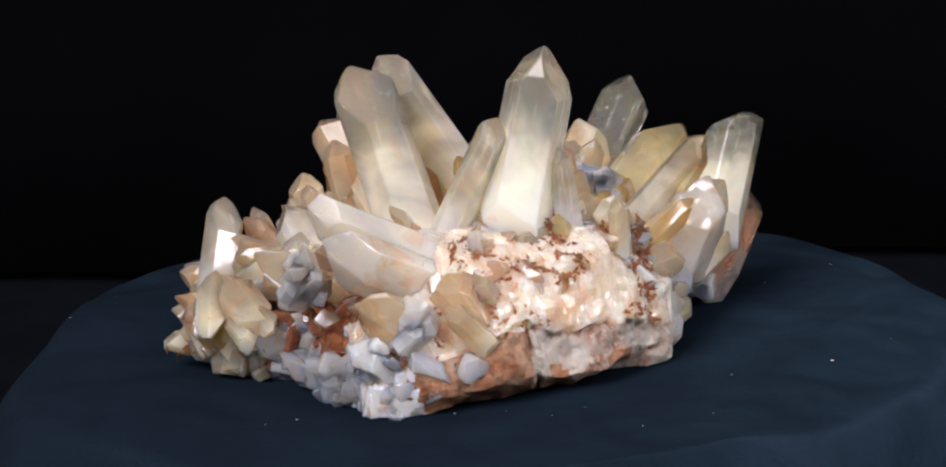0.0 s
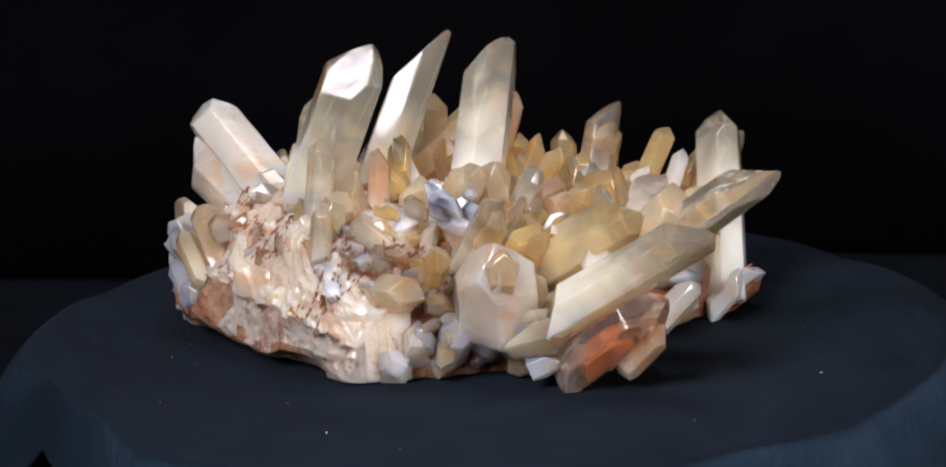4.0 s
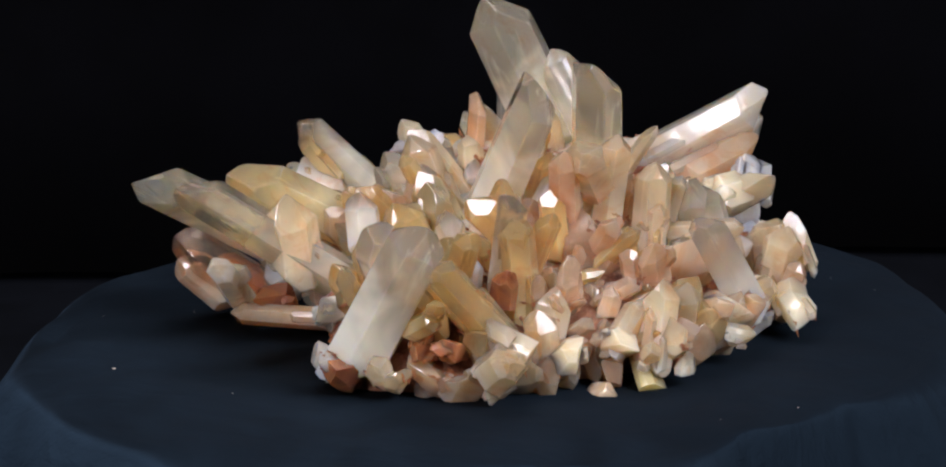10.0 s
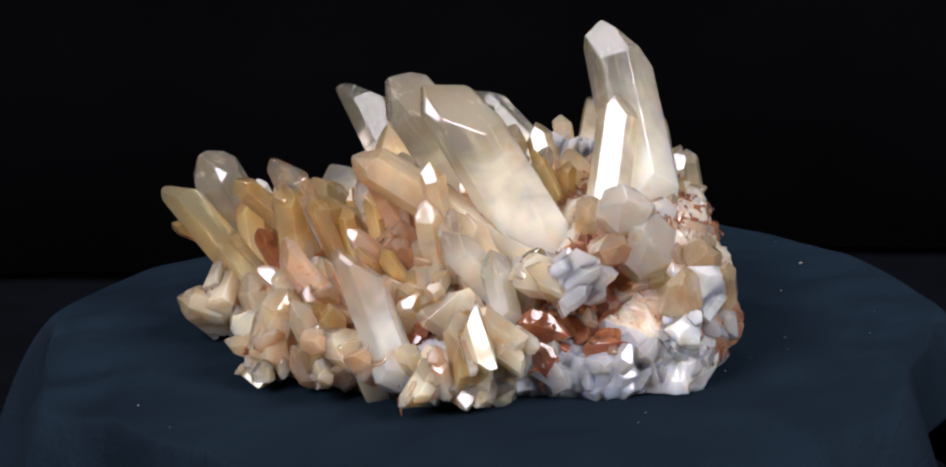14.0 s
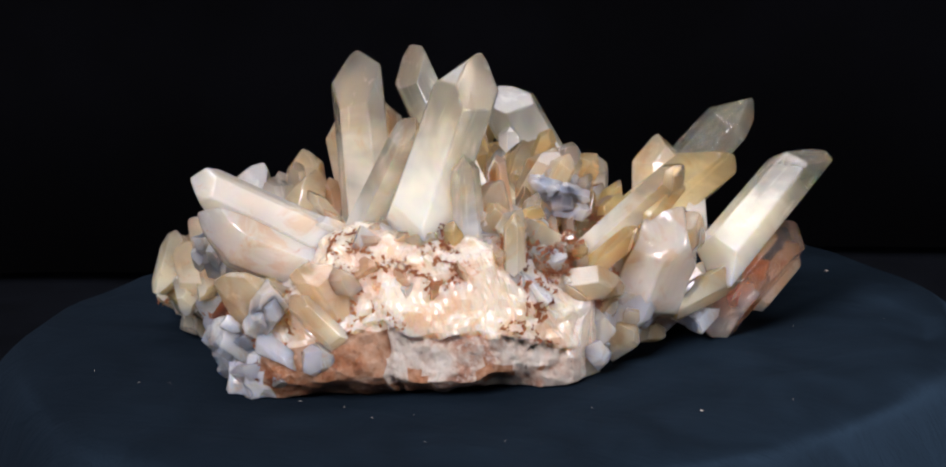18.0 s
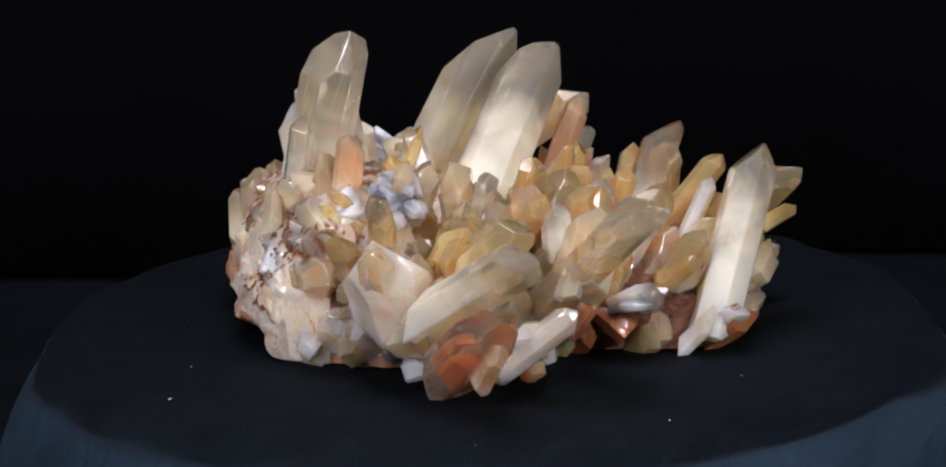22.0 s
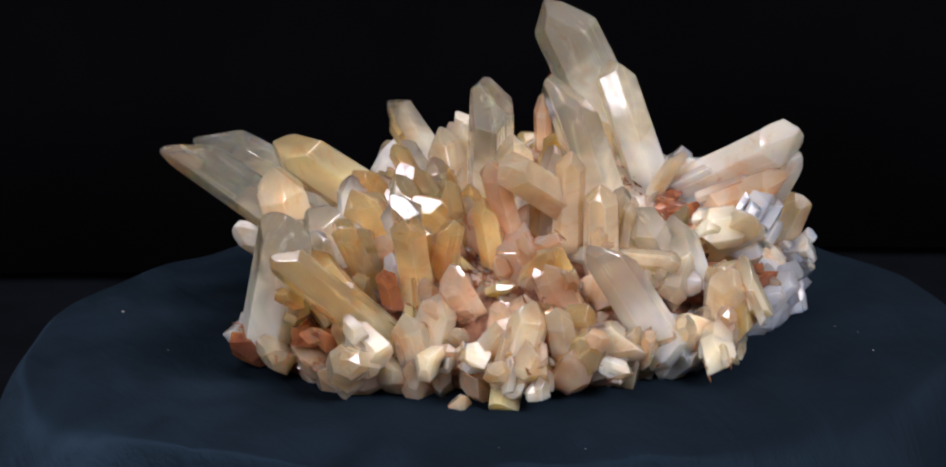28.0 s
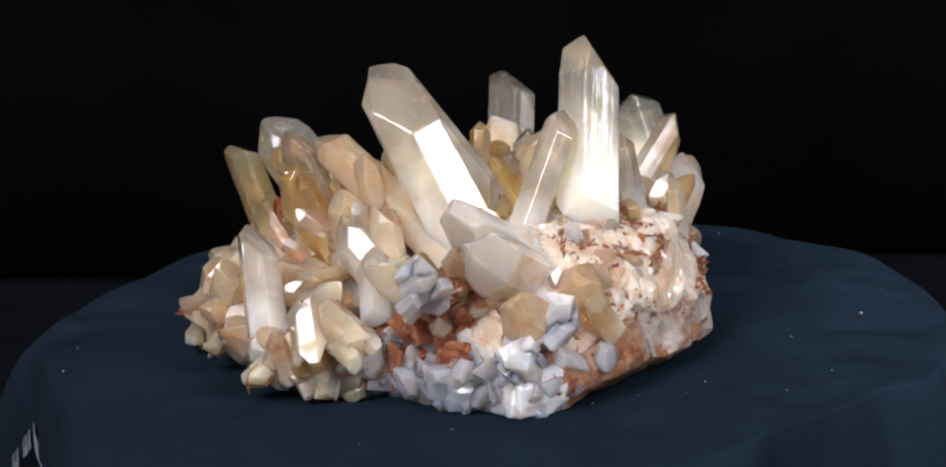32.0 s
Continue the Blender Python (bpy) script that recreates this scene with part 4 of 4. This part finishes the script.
for i in range(190):
    deg = RND.uniform(-180, 180)
    s = math.sqrt(RND.uniform(0.03, 0.62))
    if -118 < deg < -28 and s > 0.62:
        continue
    r = along(OUTLINE, deg) * s
    a = radians(deg)
    x, y = r * math.cos(a), r * math.sin(a)
    z = mound_top(x, y) - 0.003
    way = Vector((x * 0.8 + RND.gauss(0, 0.018), y * 0.8 + 0.008 + RND.gauss(0, 0.018), 0.045 + RND.gauss(0, 0.012)))
    mat = RND.choice([AMBER, AMBER, AMBER, CREAM, CREAM, PINK, CLEAR]) if s < 0.75 else rim_material(deg, z)
    place("point" if RND.random() < 0.45 else "chip", mat, (x, y, z), way, RND.uniform(0.7, 1.3))

# stubby crystals that close the hollow behind the front row
for cx, cy in ((-0.033, 0.006), (-0.044, -0.004), (-0.050, 0.012), (-0.028, 0.018), (-0.036, 0.028), (-0.052, 0.024)):
    for i in range(8):
        x, y = cx + RND.gauss(0, 0.006), cy + RND.gauss(0, 0.006)
        way = Vector((x + RND.gauss(0, 0.03), y + RND.gauss(0, 0.03), 0.045))
        place("point" if i % 2 else "chip", RND.choice([PINK, AMBER, CREAM, PINK]), (x, y, mound_top(x, y) - 0.002), way, RND.uniform(0.7, 1.1))

# amber crystals that radiate from the middle over the low side
for i in range(40):
    deg = 8 + 108 * (i * 0.618034 % 1.0)
    s = 0.22 + 0.66 * i / 40
    a = radians(deg)
    r = along(OUTLINE, deg) * s
    x, y = r * math.cos(a), r * math.sin(a)
    z = mound_top(x, y) - 0.004
    lean = 0.25 + 0.55 * s
    way = Vector((math.cos(a) * lean + RND.gauss(0, 0.16), math.sin(a) * lean + RND.gauss(0, 0.16), 1.0)).normalized()
    tall = RND.uniform(0.018, 0.027) * (1.1 - 0.35 * s)
    at = Vector((x, y, z))
    crystal(at, at + way * tall * 0.75, at + way * tall, RND.uniform(0.0085, 0.0135), RND.uniform(0.45, 0.75), RND.uniform(0, 180), mat=RND.choice([AMBER, AMBER, HONEY, HONEY, HONEY, CREAM, PINK, CLEAR]))

# cloudy grains sunk in the upper part of the rock face
for i in range(60):
    deg = RND.uniform(-122, -26)
    s = RND.uniform(0.55, 0.90)
    a = radians(deg)
    r = along(OUTLINE, deg) * s
    x, y = r * math.cos(a), r * math.sin(a)
    z = mound_top(x, y) - 0.0035
    place("chip", RND.choice([MILKY, MILKY, CREAM, PINK]), (x * 0.98, y * 0.98, z), (x + RND.gauss(0, 0.03), y + RND.gauss(0, 0.03), 0.03), RND.uniform(0.6, 1.2))

# broken crystals over the shoulder beside the rock face
for i in range(34):
    deg = RND.uniform(-46, -4)
    s = RND.uniform(0.5, 0.95)
    a = radians(deg)
    r = along(OUTLINE, deg) * s
    x, y = r * math.cos(a), r * math.sin(a)
    place("chip", RND.choice([CREAM, CREAM, MILKY, AMBER, PINK]), (x, y, mound_top(x, y) - 0.001), (x + RND.gauss(0, 0.03), y + RND.gauss(0, 0.03), 0.035), RND.uniform(0.7, 1.25))

# frosted grains along the white edge
for i in range(110):
    deg = -162 + 62 * (i + RND.uniform(-0.5, 0.5)) / 110
    a = radians(deg)
    r = along(OUTLINE, deg) * RND.uniform(0.86, 0.97)
    place("chip", RND.choice([FROST, FROST, FROST, MILKY]), (r * math.cos(a), r * math.sin(a), RND.uniform(0.002, 0.010)), (math.cos(a) + RND.gauss(0, 0.5), math.sin(a) + RND.gauss(0, 0.5), 0.8), RND.uniform(0.5, 1.1))

# dusky red grains in the hollow beside the frosted rim
for i in range(60):
    deg = RND.uniform(-146, -110)
    s = RND.uniform(0.55, 0.92)
    a = radians(deg)
    r = along(OUTLINE, deg) * s
    x, y = r * math.cos(a), r * math.sin(a)
    place("chip", RND.choice([RUST, RUST, RUST, PINK]), (x, y, mound_top(x, y) + 0.001), (x + RND.gauss(0, 0.05), y + RND.gauss(0, 0.05), 0.03), RND.uniform(0.5, 1.0))

# iron-stained pieces in the hollows
for at, size in (((-0.036, -0.052, 0.018), 0.011), ((-0.030, -0.058, 0.022), 0.010), ((-0.042, -0.046, 0.016), 0.011), ((-0.025, -0.064, 0.020), 0.010),
                 ((-0.022, -0.060, 0.027), 0.010), ((-0.038, -0.060, 0.012), 0.009), ((0.012, 0.040, 0.010), 0.010), ((0.020, 0.036, 0.012), 0.010),
                 ((-0.004, 0.050, 0.012), 0.010), ((-0.030, 0.054, 0.011), 0.010), ((-0.036, 0.049, 0.013), 0.009), ((-0.024, 0.058, 0.012), 0.009),
                 ((-0.060, 0.010, 0.012), 0.010), ((-0.056, -0.018, 0.016), 0.010), ((0.045, 0.030, 0.008), 0.010), ((0.030, -0.030, 0.034), 0.007)):
    lump(at, size, RUST)
crystal((0.0060, -0.0400, 0.0150), (-0.0330, -0.0710, 0.0380), (-0.0395, -0.0730, 0.0440), 0.0160, 0.80, 20, mat=MILKY)
crystal((0.0010, -0.0480, 0.0060), (-0.0270, -0.0770, 0.0250), (-0.0315, -0.0790, 0.0290), 0.0140, 0.85, 40, mat=CREAM)
crystal((-0.0250, -0.0510, 0.0300), (-0.0380, -0.0650, 0.0380), (-0.0408, -0.0680, 0.0402), 0.0100, 0.80, 10, mat=PINK)
crystal((-0.0040, -0.0640, 0.0140), (-0.0270, -0.0590, 0.0290), (-0.0310, -0.0580, 0.0320), 0.0110, 0.80, 10, mat=PINK)
lump((-0.0200, -0.0740, 0.022), 0.015, MILKY)
lump((-0.0060, -0.0680, 0.026), 0.016, CREAM)
lump((-0.0440, -0.0560, 0.030), 0.014, MILKY)
lump((0.0600, 0.0110, 0.0140), 0.0130, CREAM)
lump((0.0540, 0.0130, 0.0090), 0.0130, MILKY)
lump((0.0275, -0.0080, 0.0385), 0.0145, FROST)


# an orange-red inclusion inside the clear leaning crystal
shell = min((ob for ob in cluster.children if ob.name.startswith("crystal")), key=lambda ob: (ob.matrix_basis.translation - Vector((0.0562, 0.0139, 0.0010))).length)
inner = prism(0.020, 0.0100, 0.6, (0, 0, 0.019), RND)
for v in inner.verts:
    v.co += Vector((0.001, 0, 0.006))
part("inclusion", inner, EMBER, shell, "orange-red stain inside the crystal")


# flecks of rust-red dirt lodged on the lower parts of the crystals
def flecks():
    rnd = random.Random(21)
    verts, faces = [], []
    homes = [ob for ob in cluster.children if ob.name.split(".")[0] in ("crystal", "small_crystal", "chip", "broken_crystal")]
    rock = next(ob for ob in cluster.children if ob.name == "matrix_rock")
    ball = ((1, 0, 0), (-0.5, 0.87, 0), (-0.5, -0.87, 0), (0.1, 0.1, 1), (0, 0, -1))
    tris = ((0, 1, 3), (1, 2, 3), (2, 0, 3), (1, 0, 4), (2, 1, 4), (0, 2, 4))
    for i in range(15000):
        ob = rock if rnd.random() < 0.4 else rnd.choice(homes)
        m = ob.matrix_basis
        poly = rnd.choice(ob.data.polygons)
        if ob == rock and poly.material_index < 2:
            continue
        v = [m @ ob.data.vertices[k].co for k in poly.vertices]
        a, b, c = v[0], v[1], v[-1]
        p, q = rnd.random(), rnd.random()
        if p + q > 1:
            p, q = 1 - p, 1 - q
        at = a + (b - a) * p + (c - a) * q
        deg = math.degrees(math.atan2(at.y, at.x))
        over = at.z - mound_top(at.x, at.y)
        if noise.noise(at * 70) < (0.04 if -178 < deg < -100 else 0.10) or at.z < 0.005 or at.z > 0.040 or over > 0.011 or (over > 0.008 and rnd.random() < 0.6):
            continue
        no = (b - a).cross(c - a)
        if no.length < 1e-12:
            continue
        turn = no.to_track_quat("Z", "Y").to_matrix().to_4x4() @ Matrix.Rotation(rnd.uniform(0, 6.3), 4, "Z")
        for k in range(rnd.randint(3, 10)):
            size = rnd.uniform(0.0003, 0.0010)
            step = turn @ Vector((rnd.gauss(0, 0.0011), rnd.gauss(0, 0.0005), 0))
            grow = turn @ Matrix.Diagonal((size * rnd.uniform(0.7, 2.0), size * rnd.uniform(0.4, 0.9), size * 0.35, 1))
            n = len(verts)
            verts += [at + step + grow @ (Vector(w) * rnd.uniform(0.7, 1.2)) for w in ball]
            faces += [(x + n, y + n, z + n) for x, y, z in tris]
    me = bpy.data.meshes.new("rust_dirt")
    me.from_pydata(verts, [], faces)
    me.materials.append(DIRT)
    ob = new("rust_dirt", me)
    ob.parent = cluster
    tagged(ob, "rust red dirt in the crevices", kind="stuff")


flecks()


# ---------------------------------------------------------------- the turning
TURN = 21.704


def motions():
    rows = [(t, pose(0, 0, 0, 0, 0, -TURN * t)) for t in range(33)]
    walk(cluster, rows)
    walk(velvet, rows)


motions()
